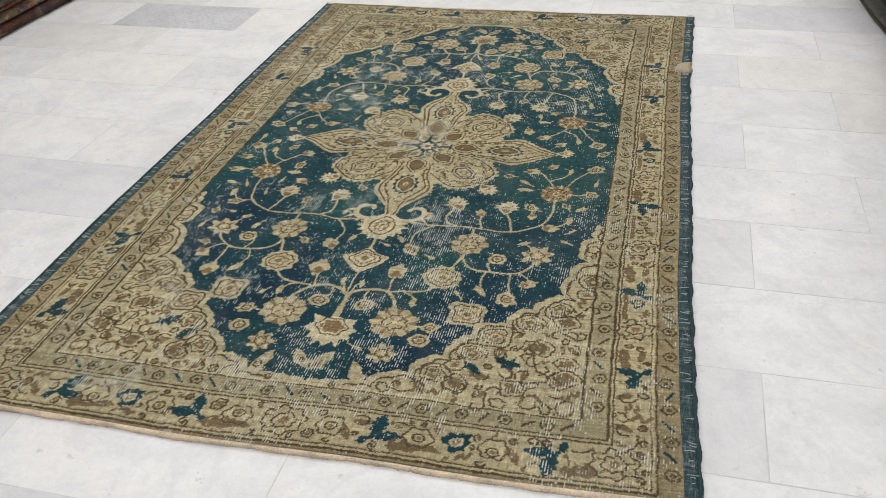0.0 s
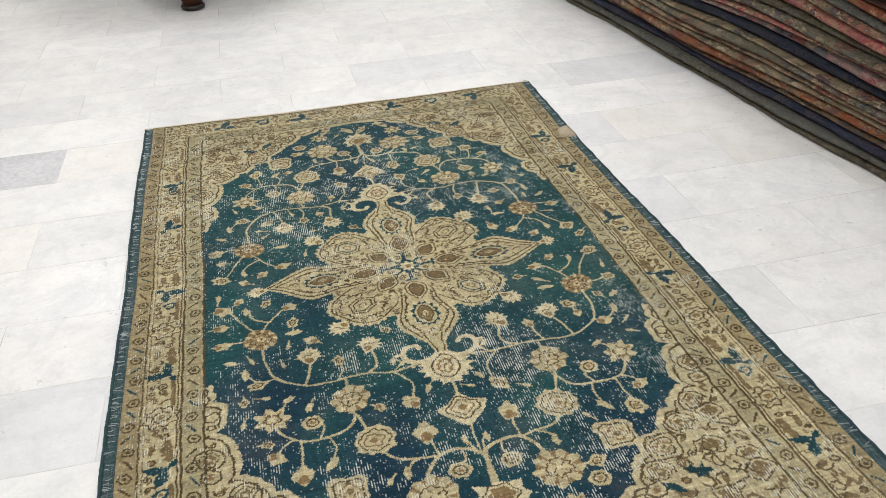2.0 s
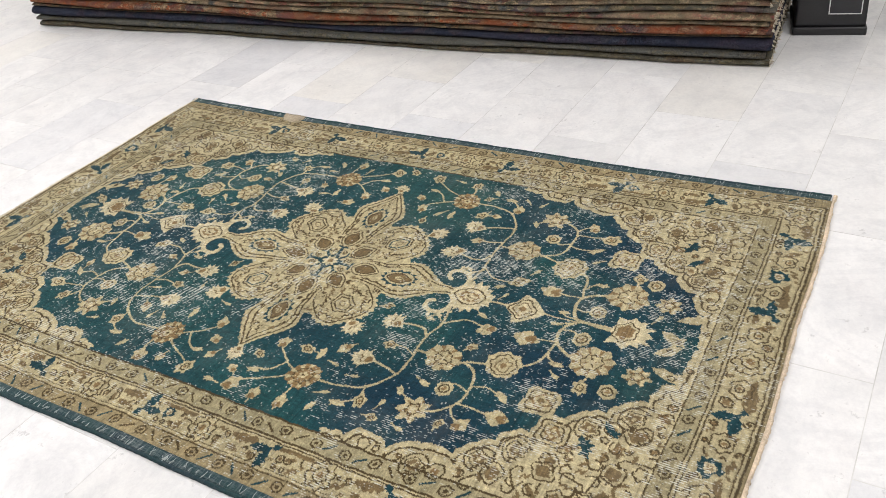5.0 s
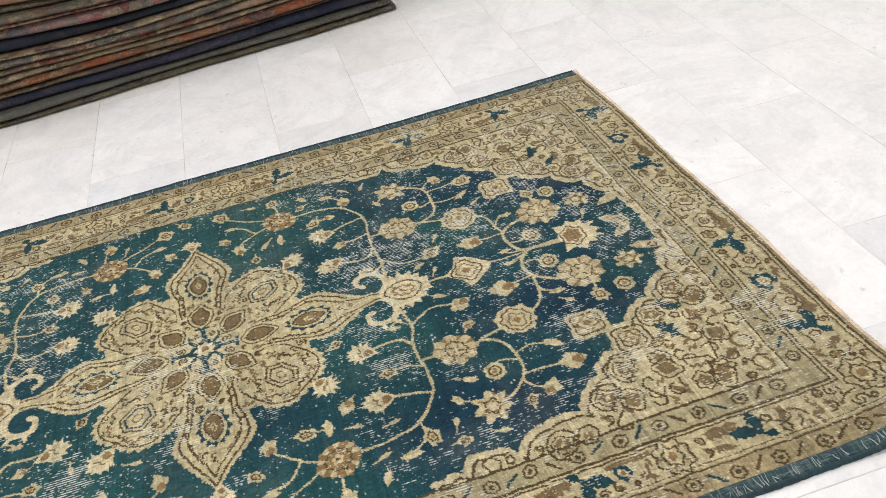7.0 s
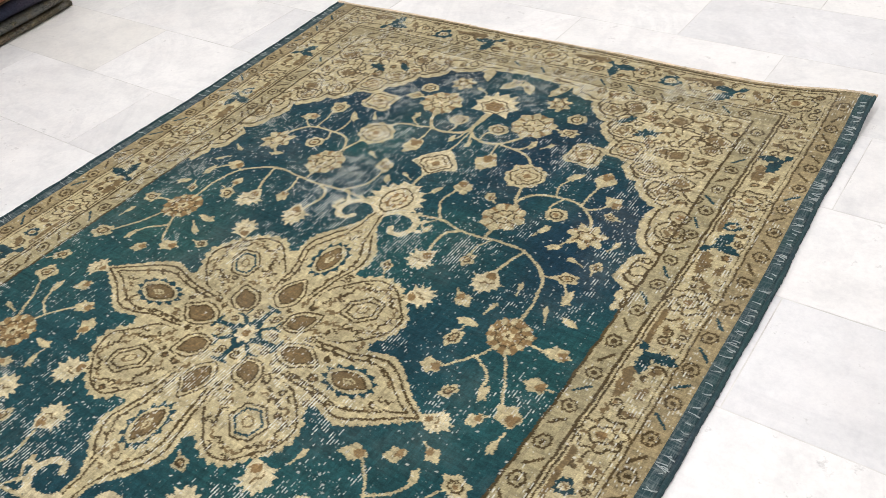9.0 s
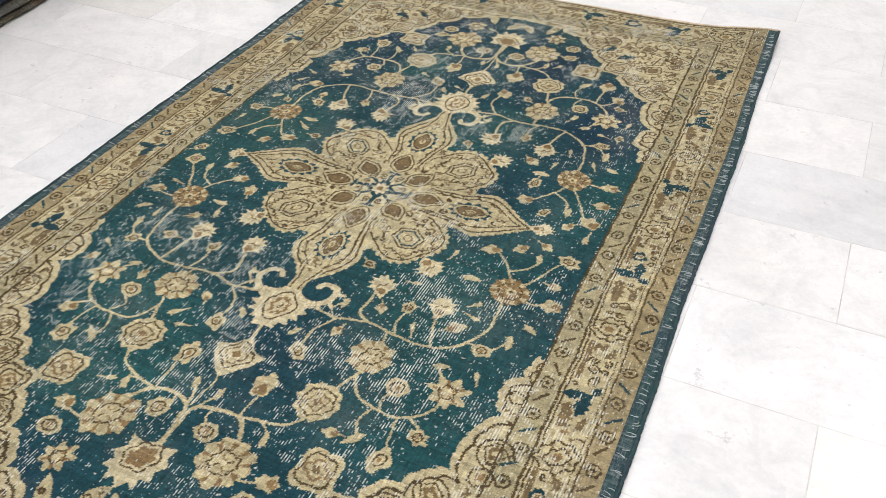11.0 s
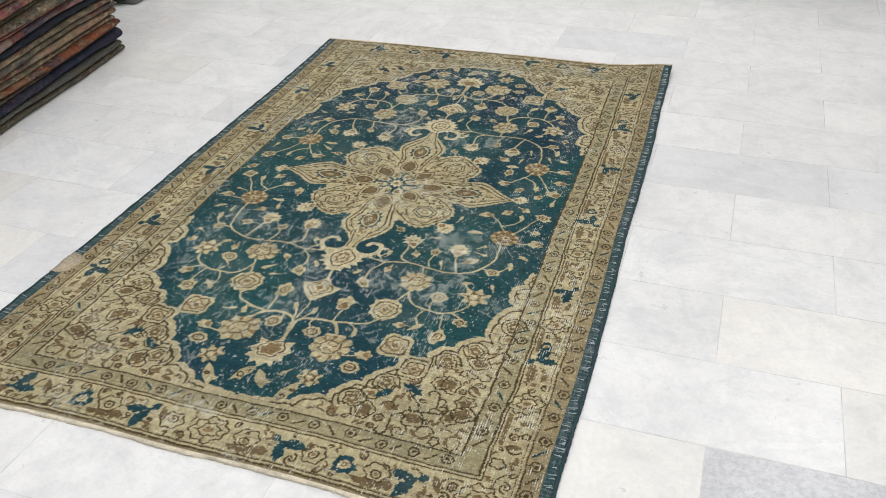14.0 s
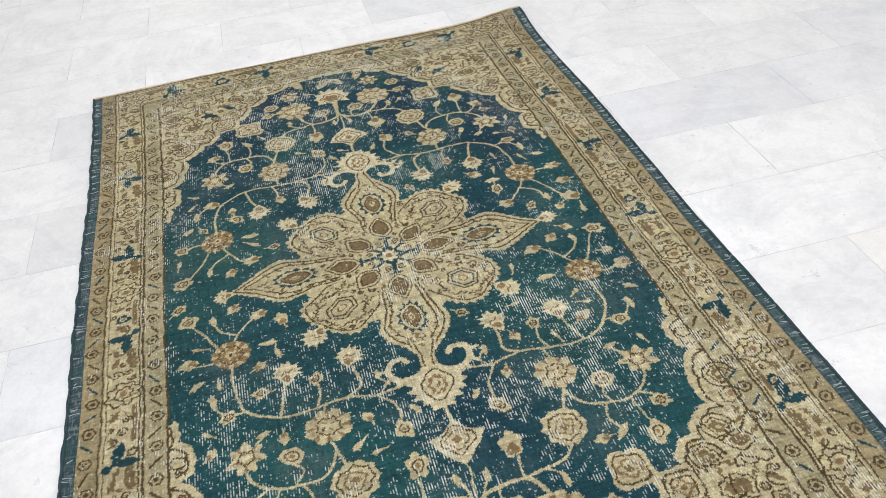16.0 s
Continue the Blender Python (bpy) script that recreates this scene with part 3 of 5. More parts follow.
def curl(x, y, r, turn, dye=OUTLINE, wide=0.005, hand=1):
    """A small scroll."""
    pts = [(x + r * (1 - 0.16 * k) * math.cos(turn + hand * 0.75 * k), y + r * (1 - 0.16 * k) * math.sin(turn + hand * 0.75 * k)) for k in range(6)]
    draw(curve(pts, 3), wide, dye)


def bird(x, y, r, turn, dye=BLUE):
    """A leafy dark motif with side spurs."""
    c, s = math.cos(turn), math.sin(turn)
    out = [(-1, -0.1), (-0.55, 0.15), (-0.6, 0.6), (-0.3, 0.25), (0.05, 0.3), (0.2, 0.75), (0.35, 0.3), (0.7, 0.4), (1, 0.1), (0.55, 0.0), (0.6, -0.4), (0.3, -0.2), (0.0, -0.65), (-0.1, -0.2), (-0.5, -0.4), (-0.5, -0.15)]
    fill([(x + r * (a * c - b * s), y + r * (a * s + b * c)) for a, b in out], dye)


def blue_ring(x, y, r, turn):
    """A drop-shaped ring of ragged blue leaves round a pale heart."""
    c, s = math.cos(turn), math.sin(turn)
    put = lambda pts: [(x + r * (a * c - b * s), y + r * (a * s + b * c)) for a, b in pts]
    fill(ragged(put([(1.25, 0.0), (0.75, 0.28), (0.85, 0.5), (0.35, 0.62), (0.1, 0.9), (-0.35, 0.75), (-0.75, 0.85), (-0.8, 0.35), (-0.55, 0.0), (-0.85, -0.3), (-0.7, -0.8), (-0.3, -0.7), (0.05, -0.92), (0.4, -0.6), (0.8, -0.5), (0.75, -0.22)]), x, y, 0.06), BLUE)
    fill(ragged(put([(0.62, 0.02), (0.25, 0.34), (-0.25, 0.42), (-0.45, 0.15), (-0.35, -0.35), (0.2, -0.4)]), x, y, 0.08), CREAM)
    draw(ragged(put([(0.3, 0.0), (0.0, 0.2), (-0.22, 0.0), (0.0, -0.2)]), x, y, 0.1), 0.0034, RUSSET, True)


def forked(x, y, r, turn):
    """Two stepped blue leaves that part from one foot, with a spur beside it."""
    for way, long, wide, bend in ((turn + 0.45, 1.0, 0.62, 0.25), (turn - 0.52, 0.92, 0.54, -0.30), (turn + math.pi + dice.uniform(-0.5, 0.5), 0.45, 0.42, 0.1)):
        c, s = math.cos(way), math.sin(way)
        edge = [(0.0, 0.10), (0.22, 0.16), (0.30, 0.38), (0.44, 0.30), (0.52, 0.50), (0.66, 0.34), (0.74, 0.44), (0.86, 0.20), (1.0, 0.08)]
        out = [(p, q) for p, q in edge] + [(p - 0.06, -0.75 * q) for p, q in edge[::-1]]
        fx, fy = x - 0.42 * r * math.cos(turn), y - 0.42 * r * math.sin(turn)
        pts = []
        for p, q in out:
            a, b = 1.25 * long * r * p, r * (1.25 * wide * q + bend * p * p * 0.5)
            pts.append((fx + a * c - b * s, fy + a * s + b * c))
        fill(ragged(pts, x, y, 0.04), BLUE)


# corners: line along the field's edge, scrolls, small flowers
for sx in (1, -1):
    for sy in (1, -1):
        for gap, wide in ((0.017, 0.0058),):
            draw([(sx * (x + gap * 0.8), sy * (y + gap * 0.62)) for x, y in SCALLOP[3:-14]], wide, OUTLINE)
        for k, (x, y) in enumerate(LOBES[:6]):
            if k == 0:
                x -= 0.035
            if k == 0:
                draw(blob(sx * x, sy * y, 0.017, 0.015, 5, 0.1, k), 0.0042, OUTLINE, True)
                continue
            # an arch that opens away from the field, with a brown flower under it
            way = math.atan2(sy * y, sx * x)
            arch = [(x * sx + 0.036 * math.cos(way + math.pi + a), y * sy + 0.033 * math.sin(way + math.pi + a)) for a in (-2.2, -1.7, -1.2, -0.7, -0.2, 0.2, 0.7, 1.2, 1.7, 2.2)]
            draw(ragged(arch, sx * x, sy * y, 0.05), 0.0046, OUTLINE)
            for s in (0, -1):
                curl(*arch[s], 0.011, way + 1.5 * (1 if s else -1), OUTLINE, 0.0044, 1 if s else -1)
            fill(ragged(blob(sx * x, sy * y, 0.017, 0.014, 5, 0.15, way), sx * x, sy * y, 0.12), HEART)
            fill(blob(sx * x, sy * y, 0.006, 0.005), TAN)
            draw(ragged(blob(sx * x, sy * y, 0.024, 0.021, 5, 0.12, way, 24), sx * x, sy * y, 0.08), 0.0034, OUTLINE, True)


def hooked(x, y, r, turn, hand, dye=OUTLINE, wide=0.0046):
    """A stepped double scroll, as bent on the loom."""
    c, s = math.cos(turn), math.sin(turn)
    pts = [(-0.72, -0.02), (-1.0, 0.22), (-0.82, 0.58), (-0.4, 0.58), (-0.15, 0.2), (0.15, -0.2), (0.4, -0.58), (0.82, -0.58), (1.0, -0.22), (0.72, 0.02)]
    draw([(x + r * (a * c - hand * b * s), y + r * (a * s + hand * b * c)) for a, b in pts], wide, dye)


spots = []
tries = 0
while tries < 2600:
    tries += 1
    x, y = dice.uniform(0.06, 0.585), dice.uniform(0.47, 1.115)
    edge = min(math.hypot(x - a, y - b) for a, b in SCALLOP)
    inside_field = sum(((b1 > y) != (b2 > y)) and (x < (a2 - a1) * (y - b1) / (b2 - b1) + a1) for (a1, b1), (a2, b2) in zip(OUTER, OUTER[1:] + OUTER[:1])) % 2
    if inside_field or edge < 0.04 or min(math.hypot(x - a, y - b) for a, b in LOBES) < 0.05 or any(math.hypot(x - a, y - b) < 0.054 for a, b in spots):
        continue
    spots.append((x, y))
for k, (x, y) in enumerate(spots):
    for sx in (1, -1):
        for sy in (1, -1):
            px, py = sx * (x + dice.uniform(-0.006, 0.006)), sy * (y + dice.uniform(-0.006, 0.006))
            turn = sx * sy * (k * 1.7)
            kind = k % 6
            hand = sx * sy
            if kind == 0:
                fill(ragged(blob(px, py, 0.016, 0.013, 5, 0.18, turn), px, py, 0.12), HEART)
                draw(ragged(blob(px, py, 0.025, 0.021, 6, 0.12, turn, 28), px, py, 0.07), 0.0042, OUTLINE, True)
            elif kind == 1:
                hooked(px, py, 0.042, turn, hand, OUTLINE, 0.0052)
                leaf(px + 0.014 * math.cos(turn + 1.6), py + 0.014 * math.sin(turn + 1.6), 0.015, turn + 0.5, HEART)
            elif kind == 2:
                leaf(px, py, 0.027, turn, HEART)
                leaf(px, py, 0.020, turn + 2.0, RUSSET)
                curl(px, py, 0.024, turn + 3.6, OUTLINE, 0.0042, hand)
            elif kind == 3:
                hooked(px, py, 0.038, turn, -hand, OUTLINE, 0.0050)
                curl(px, py, 0.026, turn + 2, OUTLINE, 0.0040, -hand)
            elif kind == 4:
                draw([(px + 0.026 * math.cos(turn + a), py + 0.022 * math.sin(turn + a)) for a in (0, 1.2, 2.0, 3.1, 4.3, 5.2)], 0.0044, OUTLINE, True)
                fill(ragged(blob(px, py, 0.011, 0.009, 4, 0.2, turn), px, py, 0.1), RUSSET)
            else:
                brown_sprig = [(px + 0.026 * math.cos(turn + 0.8 * q) * (1 - 0.1 * q), py + 0.026 * math.sin(turn + 0.8 * q) * (1 - 0.1 * q)) for q in range(5)]
                draw(brown_sprig, 0.008, HEART)
                draw([(px * 2 - a, py * 2 - c) for a, c in brown_sprig], 0.0042, OUTLINE)
for sx, sy, x, y in ((1, 1, 0.40, 0.985), (-1, 1, 0.42, 0.975), (1, -1, 0.43, 0.99), (-1, -1, 0.40, 0.985)):
    bird(sx * x, sy * y, 0.036, sx * sy * 0.5)
    leaf(sx * (x - 0.07), sy * (y + 0.035), 0.03, sx * 2.4, BLUE)

for sx in (1, -1):
    for sy in (1, -1):
        # a boxed flower that bridges two lobes, and dark blocks
        square_palmette(sx * 0.388, sy * 0.905, 0.034)
        draw(ragged(blob(sx * 0.388, sy * 0.905, 0.041, 0.039, 4, 0.12, math.pi / 4, 28), sx * 0.388, sy * 0.905, 0.03), 0.0046, OUTLINE, True)
        for x, y, way in ((0.545, 0.83, 0.3), (0.50, 0.93, 1.2), (0.565, 1.02, 0.1), (0.45, 1.07, 0.6), (0.33, 1.08, 1.4)):
            block = blob(sx * x, sy * y, 0.020, 0.015, 4, 0.12, sx * sy * way, 20)
            fill(ragged(block, sx * x, sy * y, 0.1), HEART)
            draw(ragged(blob(sx * x, sy * y, 0.030, 0.024, 4, 0.1, sx * sy * way, 24), sx * x, sy * y, 0.06), 0.0042, OUTLINE, True)

# field with its pale rim
fill(OUTER, TEAL)
draw(OUTER, 0.008, PALE, True)
for sx in (1, -1):
    fill([(sx * 0.5905, -0.40), (sx * 0.598, -0.40), (sx * 0.598, 0.40), (sx * 0.5905, 0.40)], TEAL)
    draw([(sx * 0.592, -0.39), (sx * 0.592, 0.39)], 0.011, TEAL)


# stems of the field
def stems(sx, sy, jx, jy):
    def line(points, wide=0.0062):
        wide = min(0.0088, 0.0051 + 1.2 * (wide - 0.005))
        points = [(x + dice.uniform(-0.003, 0.003), y + dice.uniform(-0.003, 0.003)) for x, y in points]
        draw(curve([(sx * x + jx, sy * y + jy) for x, y in points]), wide, TAN)
    line([(0.06, 0.462), (0.13, 0.470), (0.20, 0.458), (0.28, 0.466), (0.37, 0.46), (0.432, 0.42), (0.452, 0.35), (0.455, 0.27)])
    line([(0.36, 0.462), (0.348, 0.42), (0.337, 0.37)])
    line([(0.205, 0.458), (0.172, 0.43), (0.178, 0.37)])
    line([(0.28, 0.466), (0.262, 0.43), (0.266, 0.385)], 0.005)
    line([(0.13, 0.470), (0.112, 0.445), (0.13, 0.42)], 0.005)
    line([(0.43, 0.42), (0.475, 0.42), (0.505, 0.385)], 0.005)
    line([(0.262, 0.47), (0.266, 0.54), (0.256, 0.60), (0.236, 0.66)])
    line([(0.256, 0.60), (0.285, 0.648), (0.345, 0.662), (0.405, 0.650), (0.440, 0.612), (0.446, 0.57)])
    line([(0.345, 0.662), (0.332, 0.625), (0.352, 0.598)], 0.005)
    line([(0.388, 0.655), (0.392, 0.70), (0.402, 0.745)], 0.005)
    line([(0.405, 0.65), (0.435, 0.665), (0.448, 0.688)], 0.005)
    line([(0.33, 0.664), (0.318, 0.70), (0.33, 0.735)], 0.005)
    line([(0.14, 0.47), (0.105, 0.52), (0.11, 0.58)], 0.005)
    line([(0.44, 0.56), (0.42, 0.53), (0.405, 0.51)], 0.005)
    line([(0.0, 0.905), (0.002, 0.845), (0.012, 0.805), (0.05, 0.786), (0.10, 0.790), (0.132, 0.825), (0.145, 0.875)], 0.009)
    line([(0.05, 0.786), (0.048, 0.815), (0.064, 0.835)], 0.005)
    line([(0.10, 0.790), (0.14, 0.782), (0.20, 0.765), (0.226, 0.725)])
    line([(0.14, 0.782), (0.165, 0.79), (0.176, 0.808)], 0.005)
    line([(0.102, 0.79), (0.10, 0.75), (0.108, 0.715)], 0.005)
    line([(0.012, 0.805), (0.02, 0.775), (0.03, 0.755)], 0.005)
    line([(0.145, 0.90), (0.19, 0.91), (0.235, 0.90)], 0.005)
    line([(0.455, 0.236), (0.43, 0.17), (0.40, 0.13), (0.372, 0.112)], 0.005)
    line([(0.455, 0.236), (0.49, 0.18), (0.52, 0.12), (0.548, 0.085)], 0.005)
    line([(0.455, 0.236), (0.51, 0.245), (0.552, 0.235)], 0.005)
    line([(0.43, 0.17), (0.47, 0.14), (0.485, 0.10)], 0.005)


quarters(stems)


def bloom(sx, sy, jx, jy):
    def at(x, y):
        return sx * x + jx + dice.uniform(-0.006, 0.006), sy * y + jy + dice.uniform(-0.006, 0.006)
    toward = -sy * math.pi / 2
    brown_rosette(*at(0.455, 0.236), 0.0470)
    fan(*at(0.335, 0.346), 0.0414, toward)
    fan(*at(0.18, 0.345), 0.0414, toward - sx * sy * 0.35)
    rosette(*at(0.262, 0.540), 0.0489)
    ringed(*at(0.228, 0.695), 0.0479)
    star(*at(0.447, 0.562), 0.0442)
    hollow(*at(0.355, 0.592), 0.0254)
    bud(*at(0.266, 0.378), 0.020, toward)
    square_palmette(*at(0.312, 0.832), 0.0470)
    rosette(*at(0.145, 0.895), 0.0564, RUSSET, 9)
    hollow(*at(0.066, 0.843), 0.0263)
    hollow(*at(0.225, 0.957), 0.0254)
    star(*at(0.152, 1.012), 0.0357)
    bud(*at(0.400, 0.757), 0.030, toward)
    leaf(*at(0.332, 0.742), 0.027, toward + 0.7 * sx)
    bud(*at(0.449, 0.690), 0.022, 0.5 * sx)
    bud(*at(0.108, 0.697), 0.032, toward)
    bud(*at(0.110, 0.590), 0.026, toward + 0.5)
    leaf(*at(0.072, 0.550), 0.020, 0.6 * sx + toward)
    leaf(*at(0.130, 0.420), 0.018, toward)
    leaf(*at(0.405, 0.508), 0.020, 0.4)
    leaf(*at(0.176, 0.812), 0.022, -toward)
    bud(*at(0.242, 0.900), 0.023, 0.2)
    leaf(*at(0.032, 0.752), 0.018, toward)
    leaf(*at(0.365, 0.232), 0.026, 0 if sx < 0 else math.pi)
    bud(*at(0.372, 0.112), 0.022, 0.3)
    bud(*at(0.550, 0.083), 0.027, 0.4 * sx)
    bud(*at(0.556, 0.236), 0.023, 0.1)
    leaf(*at(0.508, 0.378), 0.024, toward)
    bud(*at(0.470, 0.430), 0.022, 0.2)
    leaf(*at(0.487, 0.098), 0.022, toward)
    leaf(*at(0.540, 0.320), 0.022, 0.5 * sx)
    bud(*at(0.430, 0.075), 0.018, 0.8)
    fan(*at(0.246, 0.240), 0.0404, math.atan2(sy, sx))
    leaf(*at(0.030, 1.056), 0.042, sy * math.pi / 2 - sx * 0.6)
    leaf(*at(0.118, 1.080), 0.044, sy * math.pi / 2 + sx * 0.45)


quarters(bloom)
for sy in (1, -1):
    great_palmette(0.004, sy * 0.955, 0.064, sy)

# medallion: pointed petals behind, round lobes in front


def notched(points, cx, cy, g=0.018):
    """The outline with a saw-toothed edge, stepped knot by knot."""
    return [(cx + (x - cx) * (1 + (g if k % 2 else -g)), cy + (y - cy) * (1 + (g if k % 2 else -g))) for k, (x, y) in enumerate(points)]


def spear(cx, cy, long, wide, way):
    c, s = math.cos(way), math.sin(way)
    half = [(-1.0, 0.30), (-0.6, 0.55), (-0.25, 0.66), (0.0, 0.74), (0.18, 0.90), (0.34, 1.0), (0.48, 0.88), (0.62, 0.64), (0.78, 0.36), (0.90, 0.15), (1.0, 0.0)]
    out = curve(half + [(a, -b) for a, b in half[-2::-1]], 4)
    return [(cx + long * a * c - wide * b * s, cy + long * a * s + wide * b * c) for a, b in out]


fill(notched(blob(0, 0, 0.248, 0.250, 8, 0.015, 0.39, 120), 0, 0, 0.016), TAN)
SPEARS = ((0, 0.226, 0.088), (math.pi, 0.226, 0.088), (math.pi / 2, 0.212, 0.090), (-math.pi / 2, 0.212, 0.090))
for sx in (1, -1):
    for sy in (1, -1):
        cx, cy, turn = sx * 0.152, sy * 0.152, math.atan2(sy, sx)
        fill(notched(blob(cx, cy, 0.104, 0.102, 4, -0.06, turn, 60), cx, cy, 0.042), TAN)
        draw(ragged(blob(cx, cy, 0.091, 0.089, 4, -0.06, turn), cx, cy, 0.012), 0.0046, OUTLINE, True)
for way, long, wide in SPEARS:
    cx, cy = 0.210 * math.cos(way), 0.208 * math.sin(way)
    fill(notched(spear(cx, cy, long, wide, way), cx, cy), TAN)
    draw(ragged(spear(cx, cy, long * 0.93, wide * 0.84, way), cx, cy, 0.012), 0.0050, OUTLINE)
    draw(ragged(spear(cx, cy, long * 0.82, wide * 0.66, way), cx, cy, 0.02), 0.0040, OUTLINE)
fill(blob(0, 0, 0.150, 0.150, 8, 0.05), TAN)


def drop(x, y, long, wide, way, dye=HEART, rim=OUTLINE):
    """A pointed petal whose tip points along way."""
    c, s = math.cos(way), math.sin(way)
    out = curve([(-1, 0), (-0.6, 0.75), (0.1, 0.95), (0.6, 0.5), (1, 0), (0.6, -0.5), (0.1, -0.95), (-0.6, -0.75), (-1, 0)], 4)
    pts = [(x + long * a * c - wide * b * s, y + long * a * s + wide * b * c) for a, b in out]
    if dye is not None:
        fill(pts, dye)
        draw([(x - 0.45 * long * c, y - 0.45 * long * s), (x - 0.2 * wide * s, y + 0.2 * wide * c), (x + 0.4 * long * c, y + 0.4 * long * s)], 0.0036, RUSSET if dye == HEART else HEART)
    draw(pts, 0.004, rim, True)


def squiggle(x, y, r, way, dye=OUTLINE, wide=0.0038):
    """A short stepped stroke with a hooked end."""
    c, s = math.cos(way), math.sin(way)
    pts = [(-1, 0.1), (-0.4, 0.45), (0.0, 0.0), (0.45, 0.35), (0.9, 0.0), (0.6, -0.35)]
    draw([(x + r * (a * c - b * s), y + r * (a * s + b * c)) for a, b in pts], wide, dye)


def medallion(sx, sy, jx, jy):
    x, y = sx * 0.160, sy * 0.160
    turn = math.atan2(sy, sx)
    # squarish ring in the lobe, with a line of small hooked strokes round it
    for r1, r2, dye, wide in ((0.046, 0.036, OUTLINE, 0.0046), (0.034, 0.025, BLUE if sx * sy < 0 else OUTLINE, 0.0046), (0.014, 0.009, HEART, 0.0036)):
        six = [(math.cos(math.pi * k / 3), math.sin(math.pi * k / 3)) for k in range(6)]
        c, s = math.cos(turn), math.sin(turn)
        draw([(x + r1 * a * c - r2 * b * s, y + r1 * a * s + r2 * b * c) for a, b in six], wide, dye, True)
    for k in range(9):
        a = turn + (k - 4) * 0.62 + dice.uniform(-0.1, 0.1)
        squiggle(x + 0.080 * math.cos(a), y + 0.078 * math.sin(a), 0.010, a + 1.3, OUTLINE, 0.0036)
    for k in range(11):
        a = turn + (k - 5) * 0.5
        squiggle(x + 0.064 * math.cos(a), y + 0.061 * math.sin(a), 0.016, a + 1.57 * (1 if k % 2 else -1), HEART if k % 2 == 0 else OUTLINE, 0.0048)
    for k in (-1, 1):
        curl(x + 0.052 * math.cos(turn + k * 2.3), y + 0.052 * math.sin(turn + k * 2.3), 0.015, turn + k, OUTLINE, 0.0042, k)
    drop(sx * 0.074, sy * 0.076, 0.029, 0.020, turn)
    drop(sx * 0.076, sy * 0.078, 0.041, 0.030, turn, None)
    # strokes along the spears
    for d, q in ((0.330, 0.030), (0.300, 0.048), (0.262, 0.060), (0.225, 0.050), (0.190, 0.042), (0.160, 0.040)):
        squiggle(sx * d, sy * q, 0.010, sy * 0.4, HEART if d > 0.3 else OUTLINE, 0.0042)
        squiggle(sx * q, sy * d, 0.010, 1.2 * sx, HEART if d > 0.3 else OUTLINE)
    # forked spurs between the arms of the heart
    draw([(sx * 0.018, sy * 0.018), (sx * 0.040, sy * 0.038)], 0.008, BLUE)
    draw([(sx * 0.040, sy * 0.038), (sx * 0.058, sy * 0.036)], 0.005, BLUE)
    draw([(sx * 0.040, sy * 0.038), (sx * 0.040, sy * 0.056)], 0.005, BLUE)


quarters(medallion)
for s in (1, -1):
    wx_, wy_ = (0 if s > 0 else math.pi), s * math.pi / 2
    # jagged dark rim round the brown heart of each spear
    for cx, cy, way in ((s * 0.257, 0, wx_), (0, s * 0.254, wy_)):
        c, sn = abs(math.cos(way)), abs(math.sin(way))
        fill(notched(blob(cx, cy, 0.056 * c + 0.036 * sn, 0.036 * c + 0.056 * sn, 0, 0, 0, 26), cx, cy, 0.12), BLUE)
        fill(ragged(blob(cx, cy, 0.048 * c + 0.028 * sn, 0.028 * c + 0.048 * sn, 0, 0, 0, 26), cx, cy, 0.06), TAN)
        drop(cx, cy, 0.040, 0.022, way)
        drop(cx, cy, 0.019, 0.010, way, TAN, HEART)
    squiggle(s * 0.345, 0, 0.014, 0.4, OUTLINE)
    squiggle(0, s * 0.338, 0.014, 1.2, OUTLINE)
    drop(s * 0.130, 0, 0.036, 0.021, wx_)
    drop(s * 0.130, 0, 0.049, 0.032, wx_, None)
    drop(0, s * 0.132, 0.036, 0.022, wy_)
    drop(0, s * 0.132, 0.049, 0.032, wy_, None)
    # arms of the dark heart end in bars
    draw([(s * 0.02, 0), (s * 0.076, 0)], 0.013, BLUE)
    draw([(s * 0.080, -0.016), (s * 0.080, 0.016)], 0.008, BLUE)
    draw([(0, s * 0.02), (0, s * 0.072)], 0.013, BLUE)
    draw([(-0.016, s * 0.076), (0.016, s * 0.076)], 0.008, BLUE)
    # small jagged finial past the side spears
    fan(s * 0.447, 0.008 * s, 0.032, wx_)
fill(ragged(blob(0, 0, 0.034, 0.034, 4, 0.2), 0, 0, 0.08), BLUE)
fill(ragged(blob(0, 0, 0.021, 0.021, 8, 0.18), 0, 0, 0.08), CREAM)
fill(blob(0, 0, 0.009, 0.009), RUSSET)

